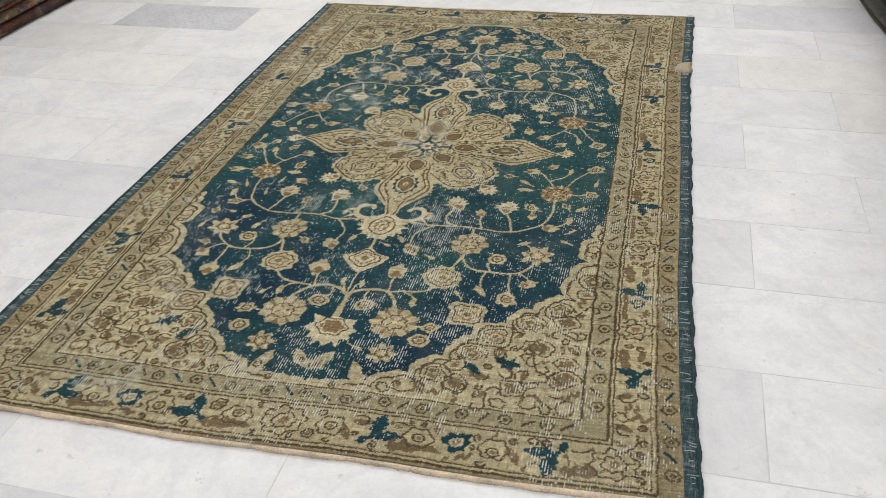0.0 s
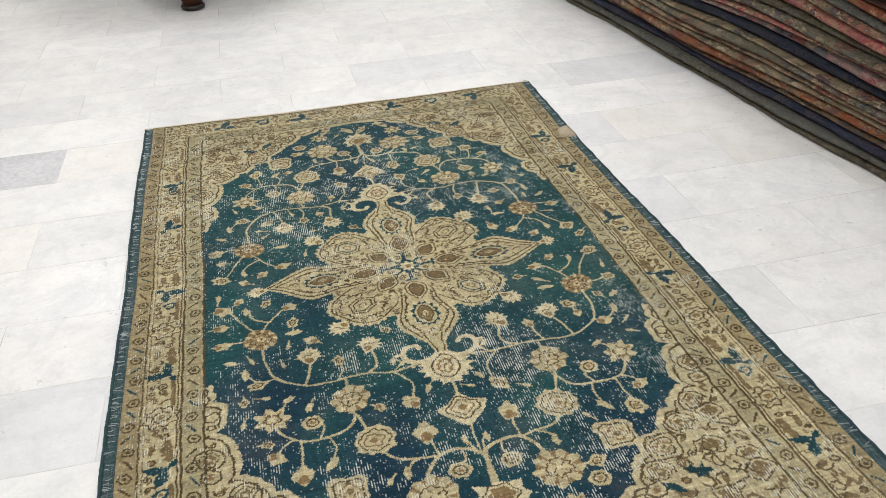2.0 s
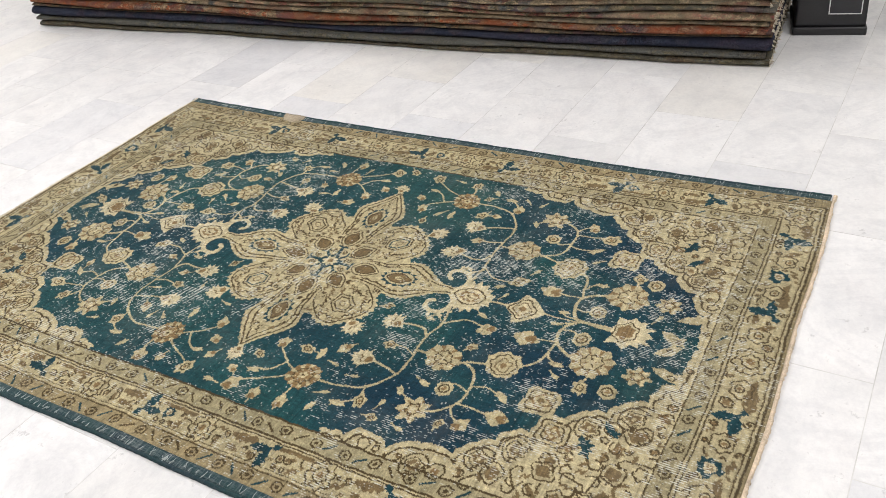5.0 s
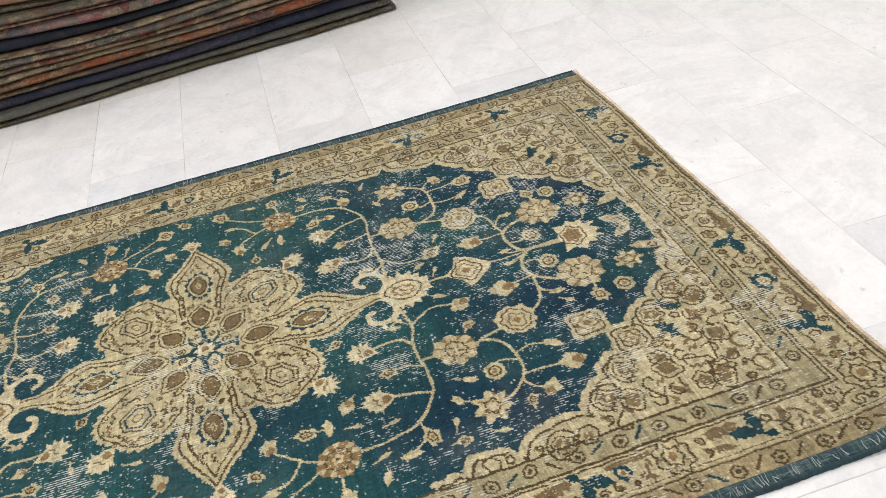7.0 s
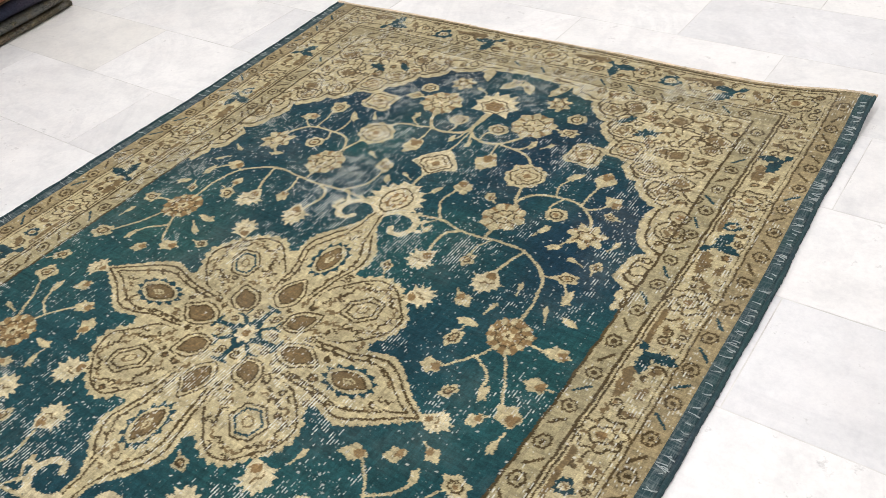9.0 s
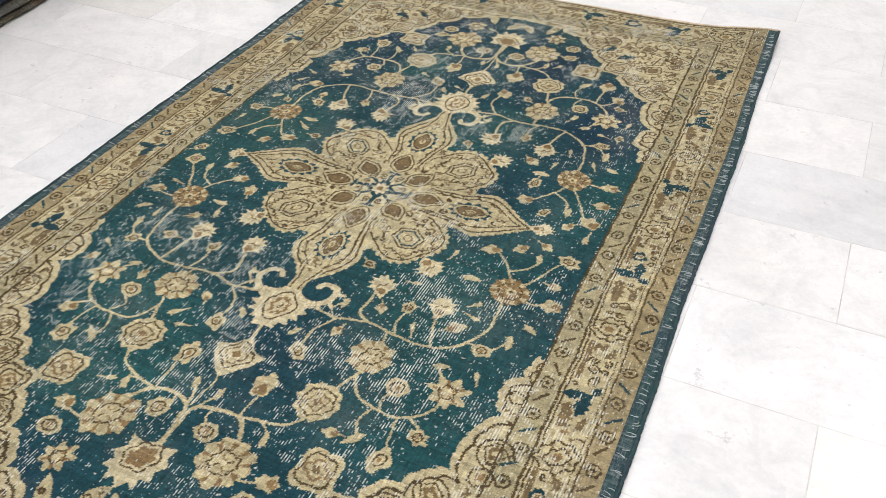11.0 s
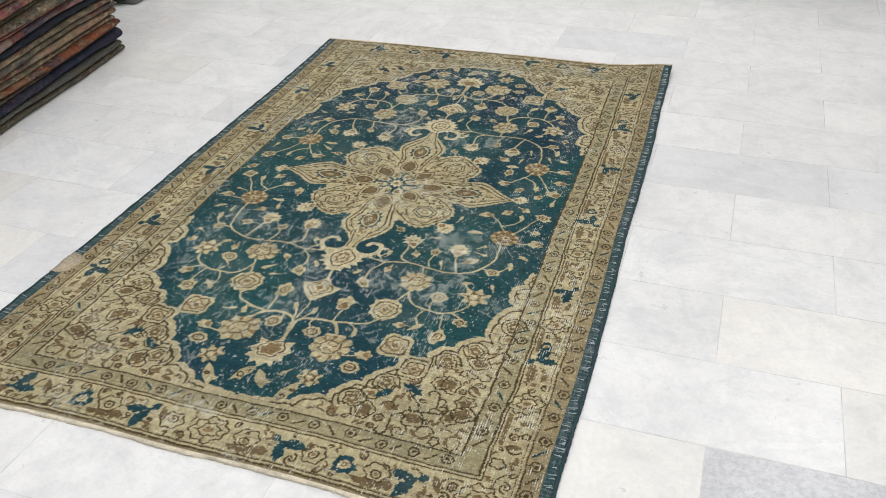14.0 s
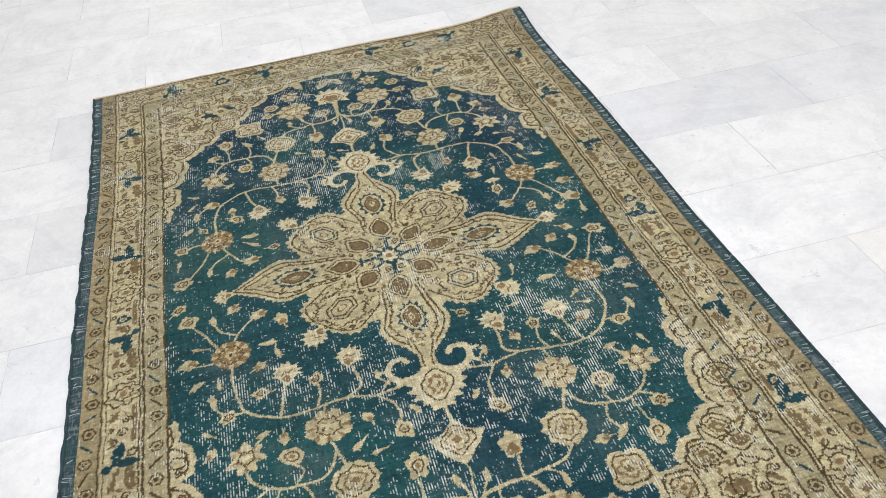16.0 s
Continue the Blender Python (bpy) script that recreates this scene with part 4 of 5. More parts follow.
# pendants at both ends of the medallion
for sy in (1, -1):
    fill([(-0.034, sy * 0.345), (0.034, sy * 0.345), (0.022, sy * 0.385), (0.016, sy * 0.44), (-0.016, sy * 0.44), (-0.022, sy * 0.385)], TAN)
    for sx in (1, -1):
        draw([(sx * 0.024, sy * 0.350), (sx * 0.013, sy * 0.390), (sx * 0.009, sy * 0.436)], 0.0042, OUTLINE)
    shield = [(0.018, 0.428), (0.040, 0.446), (0.056, 0.452), (0.050, 0.462), (0.070, 0.470), (0.054, 0.480), (0.072, 0.493), (0.054, 0.502), (0.064, 0.519), (0.044, 0.520), (0.048, 0.540), (0.029, 0.536), (0.025, 0.558), (0.010, 0.556)]
    fill([(x, sy * y) for x, y in shield] + [(-x, sy * y) for x, y in shield[::-1]], CREAM)
    draw(ragged(blob(0, sy * 0.488, 0.034, 0.046, 4, 0.07, 0, 30), 0, sy * 0.488, 0.04), 0.0042, OUTLINE, True)
    fill(ragged(blob(0, sy * 0.487, 0.022, 0.030, 9, 0.12), 0, sy * 0.487, 0.08), RUSSET)
    fill(ragged(blob(0, sy * 0.487, 0.014, 0.020, 5, 0.2), 0, sy * 0.487, 0.1), CREAM)
    squiggle(0, sy * 0.487, 0.010, 1.4, HEART)
    for sx in (1, -1):
        draw(curve([(sx * 0.030, sy * 0.450), (sx * 0.066, sy * 0.456), (sx * 0.092, sy * 0.440), (sx * 0.100, sy * 0.412), (sx * 0.086, sy * 0.388), (sx * 0.062, sy * 0.386), (sx * 0.052, sy * 0.400)]), 0.015, CREAM)
        for a, b, way in ((0.103, 0.444, 0.9), (0.112, 0.410, 0.0), (0.080, 0.462, 1.3)):
            leaf(sx * a, sy * b, 0.015, way * sy if sx > 0 else math.pi - way * sy, CREAM)
    draw([(0, sy * 0.54), (0, sy * 0.61)], 0.009, TAN)
    fill([(0, sy * 0.592), (0.028, sy * 0.628), (0.062, sy * 0.640), (0.048, sy * 0.668), (0.030, sy * 0.690), (0, sy * 0.722), (-0.030, sy * 0.690), (-0.048, sy * 0.668), (-0.062, sy * 0.640), (-0.028, sy * 0.628)], CREAM)
    draw(ragged(blob(0, sy * 0.652, 0.036, 0.036, 4, 0.14), 0, sy * 0.652, 0.06), 0.0042, OUTLINE, True)
    draw(ragged(blob(0, sy * 0.652, 0.024, 0.024, 4, 0.14), 0, sy * 0.652, 0.08), 0.0036, HEART, True)
    fill(blob(0, sy * 0.652, 0.010, 0.010, 4, 0.15), RUSSET)
    draw([(0, sy * 0.72), (0, sy * 0.80)], 0.006, TAN)

# borders: lines, guard rosettes and bars
for h, v, wide in ((0.750, 1.313, 0.0042), (0.739, 1.302, 0.003), (0.664, 1.200, 0.003), (0.655, 1.190, 0.0046), (0.601, 1.142, 0.0042)):
    draw([(-h, -v), (h, -v), (h, v), (-h, v)], wide, OUTLINE, True)

def guard_run(x0, y0, x1, y1, pitch, r):
    n = round(math.hypot(x1 - x0, y1 - y0) / pitch)
    way = math.atan2(y1 - y0, x1 - x0)
    for k in range(n):
        x, y = x0 + (x1 - x0) * (k + 0.5) / n, y0 + (y1 - y0) * (k + 0.5) / n
        x, y = x + dice.uniform(-0.004, 0.004), y + dice.uniform(-0.004, 0.004)
        if k % 2:
            a = way + dice.choice((0.75, -0.75)) + dice.uniform(-0.2, 0.2)
            draw([(x - r * math.cos(a), y - r * math.sin(a)), (x + r * math.cos(a), y + r * math.sin(a))], 0.006, BLUE if dice.random() < 0.45 else OUTLINE)
        else:
            draw(blob(x, y, r * 0.85, r * 0.85, 6, 0.08), 0.0045, OUTLINE, True)
            fill(blob(x, y, r * 0.36, r * 0.36), OUTLINE)


for s in (1, -1):
    guard_run(s * 0.774, -1.28, s * 0.774, 1.28, 0.043, 0.016)
    guard_run(s * 0.628, -1.12, s * 0.628, 1.12, 0.043, 0.016)
    guard_run(-0.60, s * 1.166, 0.60, s * 1.166, 0.043, 0.015)


def lobed_palmette(x, y, r, way):
    fill(ragged(blob(x, y, r, r * 0.85, 8, 0.12, way, 40), x, y, 0.05), TAN)
    draw(ragged(blob(x, y, r, r * 0.85, 8, 0.12, way, 40), x, y, 0.05), 0.0045, OUTLINE, True)
    draw(ragged(blob(x, y, r * 0.55, r * 0.45, 6, 0.1, way, 24), x, y, 0.12), 0.0042, OUTLINE, True)
    for k in range(5):
        a = way + 1.26 * k
        draw([(x + r * 0.62 * math.cos(a), y + r * 0.55 * math.sin(a)), (x + r * 0.85 * math.cos(a), y + r * 0.75 * math.sin(a))], 0.005, HEART)
    fill(ragged(blob(x, y, r * 0.25, r * 0.22), x, y, 0.15), RUSSET)


def brown_bar(x, y, r, way):
    """A long brown leaf with a toothed back."""
    c, s = math.cos(way), math.sin(way)
    out = [(-1.1, -0.05), (-0.85, 0.28), (-0.62, 0.16), (-0.5, 0.40), (-0.25, 0.26), (-0.1, 0.48), (0.15, 0.28), (0.3, 0.44), (0.5, 0.22), (0.75, 0.28), (1.15, -0.08), (0.7, -0.10), (0.3, -0.16), (0.0, -0.30), (-0.4, -0.20), (-0.75, -0.32)]
    fill(ragged([(x + r * (a * c - b * s), y + r * (a * s + b * c)) for a, b in out], x, y, 0.06), HEART)


def along(x0, y0, way, half):
    """Places on a border: distance along it and share of its half width to the side."""
    c, s = math.cos(way), math.sin(way)
    return lambda d, q=0.0: (x0 + d * c - q * half * s, y0 + d * s + q * half * c)


SIDE_CROSSES = (-1.0, -0.67, -0.295, 0.065, 0.455, 0.77)
for s in (1, -1):
    at = along(s * 0.701, 0, math.pi / 2, 0.037)
    for k, d in enumerate(SIDE_CROSSES):
        d += dice.uniform(-0.015, 0.015)
        forked(*at(d), 0.051, (0.7, 3.6, 2.3, 5.4)[(k + (s > 0)) % 4] + dice.uniform(-0.3, 0.3))
        gap = (SIDE_CROSSES[k + 1] if k < 5 else 1.12) - d
        m = gap / 2
        brown_bar(*at(d + m * 0.40, 0.50 * s), 0.042, math.pi / 2)
        leaf(*at(d + m * 0.42, -0.5 * s), 0.022, 1.2, HEART)
        lobed_palmette(*at(d + m), 0.040, 0.3)
        bird(*at(d + m * 1.36, -0.55 * s), 0.022, 1.0 + k, HEART)
        fill(ragged([at(d + m * 1.22, 0.5 * s), at(d + m * 1.22, 0.82 * s), at(d + m * 1.80, 0.82 * s), at(d + m * 1.80, 0.52 * s)], *at(d + m * 1.5, 0.66 * s), 0.06), HEART)
        blue_ring(*at(d + m * 1.62, -0.1), 0.020, 0.6) if k % 2 == 0 else hollow(*at(d + m * 1.62), 0.019)
        bud(*at(d + m * 0.62, 0.3 * s), 0.018, 0.4)
    at = along(0, s * 1.250, 0, 0.048)
    for k, d in enumerate((-0.51, -0.195, 0.20, 0.542)):
        forked(*at(d + dice.uniform(-0.01, 0.01)), 0.056, (0.5, 2.5, 0.8, 3.8)[k])
        brown_bar(*at(d + 0.080, 0.6 * s), 0.050, 0.05)
        leaf(*at(d - 0.062, -0.2), 0.028, 2.0, HEART)
        curl(*at(d + 0.05, -0.6), 0.02, k, HEART, 0.006)
    for d in (-0.355, 0.362):
        blue_ring(*at(d, 0.1), 0.032, 0.7)
    lobed_palmette(*at(0.0), 0.046, 0.2)
    for d in (-0.67, 0.67):
        lobed_palmette(*at(d), 0.044, 0.2)
    for d in (-0.435, -0.275, 0.285, 0.44, -0.10, 0.105):
        hollow(*at(d, dice.uniform(-0.3, 0.3)), 0.022)
        draw(blob(*at(d), 0.03, 0.026, 6, 0.1), 0.0042, OUTLINE, True)


# fine line work wherever a ground is still bare
def bare(x, y, r, grounds):
    w = window(x - r, y - r, x + r, y + r)
    return w is not None and np.isin(w[0], grounds).all()


def sprig(x, y, r, k, turn, hand):
    if k == 0:
        curl(x, y, r, turn, OUTLINE, 0.0046, hand)
        curl(x, y, r, turn + math.pi, OUTLINE, 0.0046, hand)
    elif k == 1:
        draw(blob(x, y, r * 0.8, r * 0.65, 5, 0.15, turn), 0.0044, OUTLINE, True)
    elif k == 2:
        draw(curve([(x - r * math.cos(turn), y - r * math.sin(turn)), (x + 0.3 * r * math.sin(turn), y - 0.3 * r * math.cos(turn)), (x + r * math.cos(turn), y + r * math.sin(turn))]), 0.0042, OUTLINE)
        fill(blob(x + r * math.cos(turn), y + r * math.sin(turn), 0.005, 0.005), HEART)
    elif k == 5:
        draw(curve([(x - r * math.cos(turn), y - r * math.sin(turn)), (x - 0.4 * r * math.sin(turn), y + 0.4 * r * math.cos(turn)), (x + 0.4 * r * math.sin(turn), y - 0.4 * r * math.cos(turn)), (x + r * math.cos(turn), y + r * math.sin(turn))]), min(0.009, r * 0.5), HEART)
    elif k == 3:
        leaf(x, y, r * 1.05, turn, HEART)
        curl(x, y, r * 1.1, turn + 2.5, OUTLINE, 0.0046, hand)
    else:
        fill(blob(x, y, r * 0.45, r * 0.4, 4, 0.2, turn), RUSSET)
        draw(blob(x, y, r * 0.7, r * 0.65, 6, 0.1, turn), 0.005, OUTLINE, True)


for r, room, count in ((0.022, 0.0145, 4500), (0.017, 0.0105, 6500), (0.012, 0.0072, 9000), (0.008, 0.0054, 7000)):
    for _ in range(count):
        x, y = dice.uniform(0.0, 0.735), dice.uniform(0.0, 1.300)
        k, turn = dice.choice((0, 1, 2, 3, 3, 3, 4, 5, 5, 5)), dice.uniform(0, 6.28)
        inner = math.hypot(x / 0.42, y / 0.42) < 1
        if inner and r > 0.014:
            continue
        for sx in (1, -1):
            for sy in (1, -1):
                px_, py_ = sx * x + dice.uniform(-0.004, 0.004), sy * y + dice.uniform(-0.004, 0.004)
                if bare(px_, py_, room, (PALE, TAN) if r > 0.01 else (TAN,)):
                    sprig(px_, py_, r, k, turn if sx * sy > 0 else math.pi - turn, sx * sy)

for r, room, count in ((0.021, 0.027, 700), (0.016, 0.020, 900)):
    for _ in range(count):
        x, y, way = dice.uniform(-0.57, 0.57), dice.uniform(-1.08, 1.08), dice.uniform(0, 6.28)
        if bare(x, y, room, (TEAL,)):
            draw([(x, y), (x - 1.7 * r * math.cos(way), y - 1.7 * r * math.sin(way))], 0.0042, TAN)
            dice.choice((leaf, leaf, bud))(x, y, r, way)

# uneven hand knotting: rows and columns wander, single knots slip
loom = np.random.default_rng(17)
jj, ii = np.mgrid[0:NY, 0:NX]
wander_x = np.cumsum(loom.normal(0, 0.35, NY))
wander_x = np.clip(wander_x - np.convolve(np.pad(wander_x, 60, "edge"), np.ones(121) / 121, "valid"), -2, 2)
jj = np.clip(np.rint(jj + loom.normal(0, 0.33, (NY, NX)) + np.where(np.abs(GY)[:, None] > 1.13, 0.3, 1.1) * np.sin(ii / 13.0 + 2 * np.sin(jj / 31.0)) + 0.4 * np.sin(ii / 5.3 + jj / 9.1)), 0, NY - 1).astype(int)
ii = np.clip(np.rint(ii + loom.normal(0, 0.33, (NY, NX)) + wander_x[:, None] * 0.25 + np.where(np.abs(GX)[None, :] > 0.585, 0.3, 1.1) * np.sin(jj / 11.0 + 2 * np.sin(ii / 27.0)) + 0.4 * np.sin(jj / 4.7 - ii / 8.3)), 0, NX - 1).astype(int)
DYE = DYE[jj, ii]
# dyes, fading and wear of the knots
rng = np.random.default_rng(5)


def drift(scale, seed):
    """Soft large-scale variation between -1 and 1."""
    r = np.random.default_rng(seed)
    out = np.zeros((NY, NX))
    for _ in range(9):
        a, f, p = r.uniform(0, 2 * math.pi), r.uniform(0.6, 1.6) / scale, r.uniform(0, 6.3)
        out += np.sin(2 * math.pi * f * (GX[None, :] * math.cos(a) + GY[:, None] * math.sin(a)) + p)
    return out / 4.5


DYES = np.array([(0.0112, 0.058, 0.062), (0.400, 0.345, 0.204), (0.064, 0.043, 0.017), (0.470, 0.412, 0.262), (0.0095, 0.041, 0.051), (0.270, 0.218, 0.120), (0.195, 0.128, 0.058), (0.408, 0.353, 0.212), (0.150, 0.106, 0.050), (0.310, 0.270, 0.158)])
colour = DYES[DYE]
navy = np.clip(0.25 + 0.55 * drift(0.55, 3) + 0.50 * np.clip((-0.28 - GY[:, None]) / 0.2, 0, 1) * np.clip(0.8 + drift(0.3, 4), 0, 1) + 0.35 * np.clip((GY[:, None] - 0.75) / 0.2, 0, 1), 0, 1)[..., None] * (DYE == TEAL)[..., None]
colour = colour * (1 - navy) + np.array((0.0052, 0.028, 0.048)) * navy
green = (0.75 * np.exp(-((GX[None, :] - 0.42) / 0.20) ** 2 - ((GY[:, None] + 0.14) / 0.26) ** 2) * np.clip(0.8 + 0.5 * drift(0.2, 6), 0, 1))[..., None] * (DYE == TEAL)[..., None]
colour = colour * (1 - green) + np.array((0.026, 0.082, 0.070)) * green
# bands of another dye lot, and single wefts that show
warp = rng.normal(0, 0.05, NX)
weft = np.repeat(rng.normal(0, 0.10, NY // 2 + 1), 2)[:NY]
lot = np.convolve(rng.normal(0, 1, NY + 8), np.ones(9) / 9, "valid")[:NY]
colour *= (1 + 0.10 * lot[:, None] + weft[:, None] + warp[None, :] + 0.10 * drift(0.35, 8) + rng.normal(0, 0.085, (NY, NX)))[..., None].clip(0.45, 1.7)
# pile worn to the cotton: dashes along the warp, strongest on old fold lines and in bald places
bald = np.zeros((NY, NX))
for cx, cy, rx, ry, k in ((-0.36, 0.34, 0.28, 0.30, 0.50), (-0.16, 0.64, 0.24, 0.24, 0.44), (0.30, 0.44, 0.26, 0.26, 0.48), (0.12, 0.74, 0.22, 0.24, 0.55), (0.19, -0.55, 0.024, 0.62, 0.85),
                          (0.17, -0.66, 0.08, 0.42, 0.38), (0.03, -0.90, 0.30, 0.20, 0.5), (0.30, -1.14, 0.26, 0.12, 0.5), (-0.32, -0.86, 0.22, 0.20, 0.4), (-0.30, -1.16, 0.28, 0.10, 0.6),
                          (0.50, -1.00, 0.16, 0.30, 0.4), (-0.17, 0.12, 0.15, 0.18, 0.6), (0.02, 0.30, 0.12, 0.12, 0.6), (-0.66, 0.45, 0.10, 0.60, 0.5), (-0.10, 1.18, 0.34, 0.10, 0.4), (-0.05, -0.40, 0.45, 0.10, 0.4)):
    bald = np.maximum(bald, k * np.exp(-((GX[None, :] - cx) / rx) ** 2 - ((GY[:, None] - cy) / ry) ** 2))
bald = np.clip(0.12 + 0.66 * bald * (0.8 + 0.3 * drift(0.12, 21)) + 0.12 * drift(0.2, 22), 0, 1)


def cloudy(cell_x, cell_y, seed):
    """Random values on a coarse net, blended between, from 0 to 1."""
    r = np.random.default_rng(seed)
    net = r.random((int(2 * END / cell_y) + 3, int(2 * SIDE / cell_x) + 3))
    u, v = (GX + SIDE) / cell_x, (GY + END) / cell_y
    i, j = u.astype(int), v.astype(int)
    fu, fv = (u - i)[None, :], (v - j)[:, None]
    return (net[np.ix_(j, i)] * (1 - fu) + net[np.ix_(j, i + 1)] * fu) * (1 - fv) + (net[np.ix_(j + 1, i)] * (1 - fu) + net[np.ix_(j + 1, i + 1)] * fu) * fv


worn = np.clip(0.09 + 0.44 * bald + 0.50 * (cloudy(0.07, 0.10, 31) - 0.5) + (0.24 + 0.75 * bald) * (cloudy(0.017, 0.024, 32) + cloudy(0.011, 0.015, 33) - 1.0), 0, 1)
speck = rng.random((NY, NX)) < 0.0010 + 0.005 * cloudy(0.05, 0.05, 35) ** 3 * np.where(DYE == TEAL, 1.0, 0.5)
speck |= np.roll(speck, 1, axis=1)
speck |= np.roll(speck, 1, axis=0) & (rng.random((NY, NX)) < 0.6)
speck |= np.roll(speck, 1, axis=1) & (rng.random((NY, NX)) < 0.5)
cotton = np.array((0.56, 0.55, 0.49))
share = (0.85 * speck * rng.uniform(0.5, 1.0, (NY, NX)))[..., None]
colour = colour * (1 - share) + cotton * share
pale_end = np.clip((-0.72 - GY[:, None]) / 0.3, 0, 1) * np.clip(0.65 + 0.5 * GX[None, :] + 0.35 * drift(0.3, 41), 0, 1)
colour *= np.where((DYE == TEAL) | (DYE == BLUE), 1.0, 1 - 0.14 * np.clip((GY[:, None] - 0.75) / 0.3, 0, 1) - 0.13 * np.clip((-1.12 - GY[:, None]) / 0.08, 0, 1))[..., None]
bleach = (0.05 * pale_end * (DYE != TEAL) * (DYE != BLUE))[..., None]
colour = colour * (1 - bleach) + np.array((0.46, 0.39, 0.27)) * bleach
fade = (0.03 * bald)[..., None]
colour = colour * (1 - fade) + np.array((0.22, 0.31, 0.29)) * fade

rug = empty("rug", label="worn teal and tan medallion rug lying flat on marble", category="rug")
wx, wy = np.meshgrid(GX, GY)
px, py = lay(wx, wy)
# relief of single knots and threadbare rows
height = lift(wx, wy) + rng.normal(0, 0.0003, (NY, NX)) - 0.0008 * worn
verts = np.stack([px, py, height], axis=-1).reshape(-1, 3)
idx = np.arange(NX * NY).reshape(NY, NX)
quads = np.stack([idx[:-1, :-1], idx[:-1, 1:], idx[1:, 1:], idx[1:, :-1]], axis=-1).reshape(-1, 4)
me = bpy.data.meshes.new("knotted_face")
me.vertices.add(len(verts))
me.vertices.foreach_set("co", verts.astype(np.float32).ravel())
me.loops.add(quads.size)
me.loops.foreach_set("vertex_index", quads.astype(np.int32).ravel())
me.polygons.add(len(quads))
me.polygons.foreach_set("loop_start", np.arange(0, quads.size, 4, dtype=np.int32))
me.update(calc_edges=True)
layer = me.color_attributes.new("dye", "FLOAT_COLOR", "POINT")
layer.data.foreach_set("color", np.concatenate([colour.reshape(-1, 3), np.ones((NX * NY, 1))], axis=1).astype(np.float32).ravel())
layer = me.color_attributes.new("wear", "FLOAT_COLOR", "POINT")
layer.data.foreach_set("color", np.repeat(np.stack([worn.ravel()], axis=1), 4, axis=1).astype(np.float32).ravel())
me.materials.append(PILE)
pile = new("knotted_face", me)
pile.parent = rug
tagged(pile, "short worn wool pile, teal field, tan borders and medallion")


def strip(points_in, points_out, profile):
    """A bound edge along the rug: cross-sections given as (share from inner to outer line, height)."""
    bm = bmesh.new()
    rows = []
    for (ax, ay), (bx, by) in zip(points_in, points_out):
        rows.append([bm.verts.new((ax + (bx - ax) * s, ay + (by - ay) * s, z + float(raised_corner(ax, ay)))) for s, z in profile])
    for a, b in zip(rows, rows[1:]):
        for i in range(len(profile) - 1):
            bm.faces.new((a[i], a[i + 1], b[i + 1], b[i]))
    bmesh.ops.recalc_face_normals(bm, faces=bm.faces)
    return bm


def selvedge_wool(name, pale):
    """Overcast edge: teal yarn with grey-white wefts rubbed through both ways."""
    m, nt, bsdf = material(name)
    co = node(nt, "ShaderNodeTexCoord")
    st = node(nt, "ShaderNodeMapping", {"Vector": co.outputs["Object"], "Scale": (16.0, 170.0, 40.0)})
    n = node(nt, "ShaderNodeTexNoise", {"Vector": st.outputs[0], "Scale": 1.0, "Detail": 3.0, "Roughness": 0.7})
    st2 = node(nt, "ShaderNodeMapping", {"Vector": co.outputs["Object"], "Scale": (300.0, 45.0, 40.0)})
    n2 = node(nt, "ShaderNodeTexNoise", {"Vector": st2.outputs[0], "Scale": 1.0, "Detail": 3.0, "Roughness": 0.7})
    big = node(nt, "ShaderNodeTexNoise", {"Vector": co.outputs["Object"], "Scale": 11.0, "Detail": 4.0, "Roughness": 0.7})
    c = ramp(nt, big.outputs[0], [(0.35, (0.009, 0.044, 0.047)), (0.65, (0.010, 0.030, 0.043))])
    rub = ramp(nt, big.outputs[0], [(0.40, (0.35, 0.35, 0.35)), (0.62, (1, 1, 1))])
    for source in (n, n2):
        bare = mixed(nt, 1.0, ramp(nt, source.outputs[0], [(0.50, (0, 0, 0)), (0.64, (pale, pale, pale))]), rub, "MULTIPLY")
        c = mixed(nt, bare, c, (0.36, 0.40, 0.38))
    nt.links.new(c, bsdf.inputs["Base Color"])
    bsdf.inputs["Roughness"].default_value = 0.9
    bump(nt, bsdf, n.outputs[0], 0.7, 0.003)
    return m


SELVEDGE, CORD = selvedge_wool("selvedge_wool", 0.30), selvedge_wool("edge_cord_wool", 0.06)
ys = np.linspace(-RUG_L + 0.012, RUG_L - 0.012, 600)
for s in (1, -1):
    inner = lay(np.full_like(ys, s * SIDE), ys)
    middle = lay(np.full_like(ys, s * (RUG_W - 0.009)), ys)
    outer = lay(np.full_like(ys, s * RUG_W) + s * (0.0006 * np.sin(ys * 37) + 0.0003 * np.sin(ys * 233) + (0.0013 * np.sin(ys * 83) + 0.0012 * np.sin(ys * 47 + 1) if s > 0 else 0.0) + np.random.default_rng(8).normal(0, 0.0004, len(ys))), ys)
    part("selvedge", strip(list(zip(*inner)), list(zip(*middle)), [(-0.02, 0.004), (0.0, 0.0082), (0.3, 0.0088), (0.7, 0.0084), (1.0, 0.0076), (1.0, 0.001)]), SELVEDGE, rug, "rubbed grey-teal woven side band")
    part("edge_cord", strip(list(zip(*middle)), list(zip(*outer)), [(-0.05, 0.002), (0.0, 0.0078), (0.25, 0.0105), (0.55, 0.0112), (0.85, 0.009), (1.0, 0.005), (0.95, 0.0006)]), CORD, rug, "dark teal wool edge cord")
STITCH = plain("rubbed_thread", (0.32, 0.36, 0.355), 0.95, 0, 300, 0.3)
stray = random.Random(23)
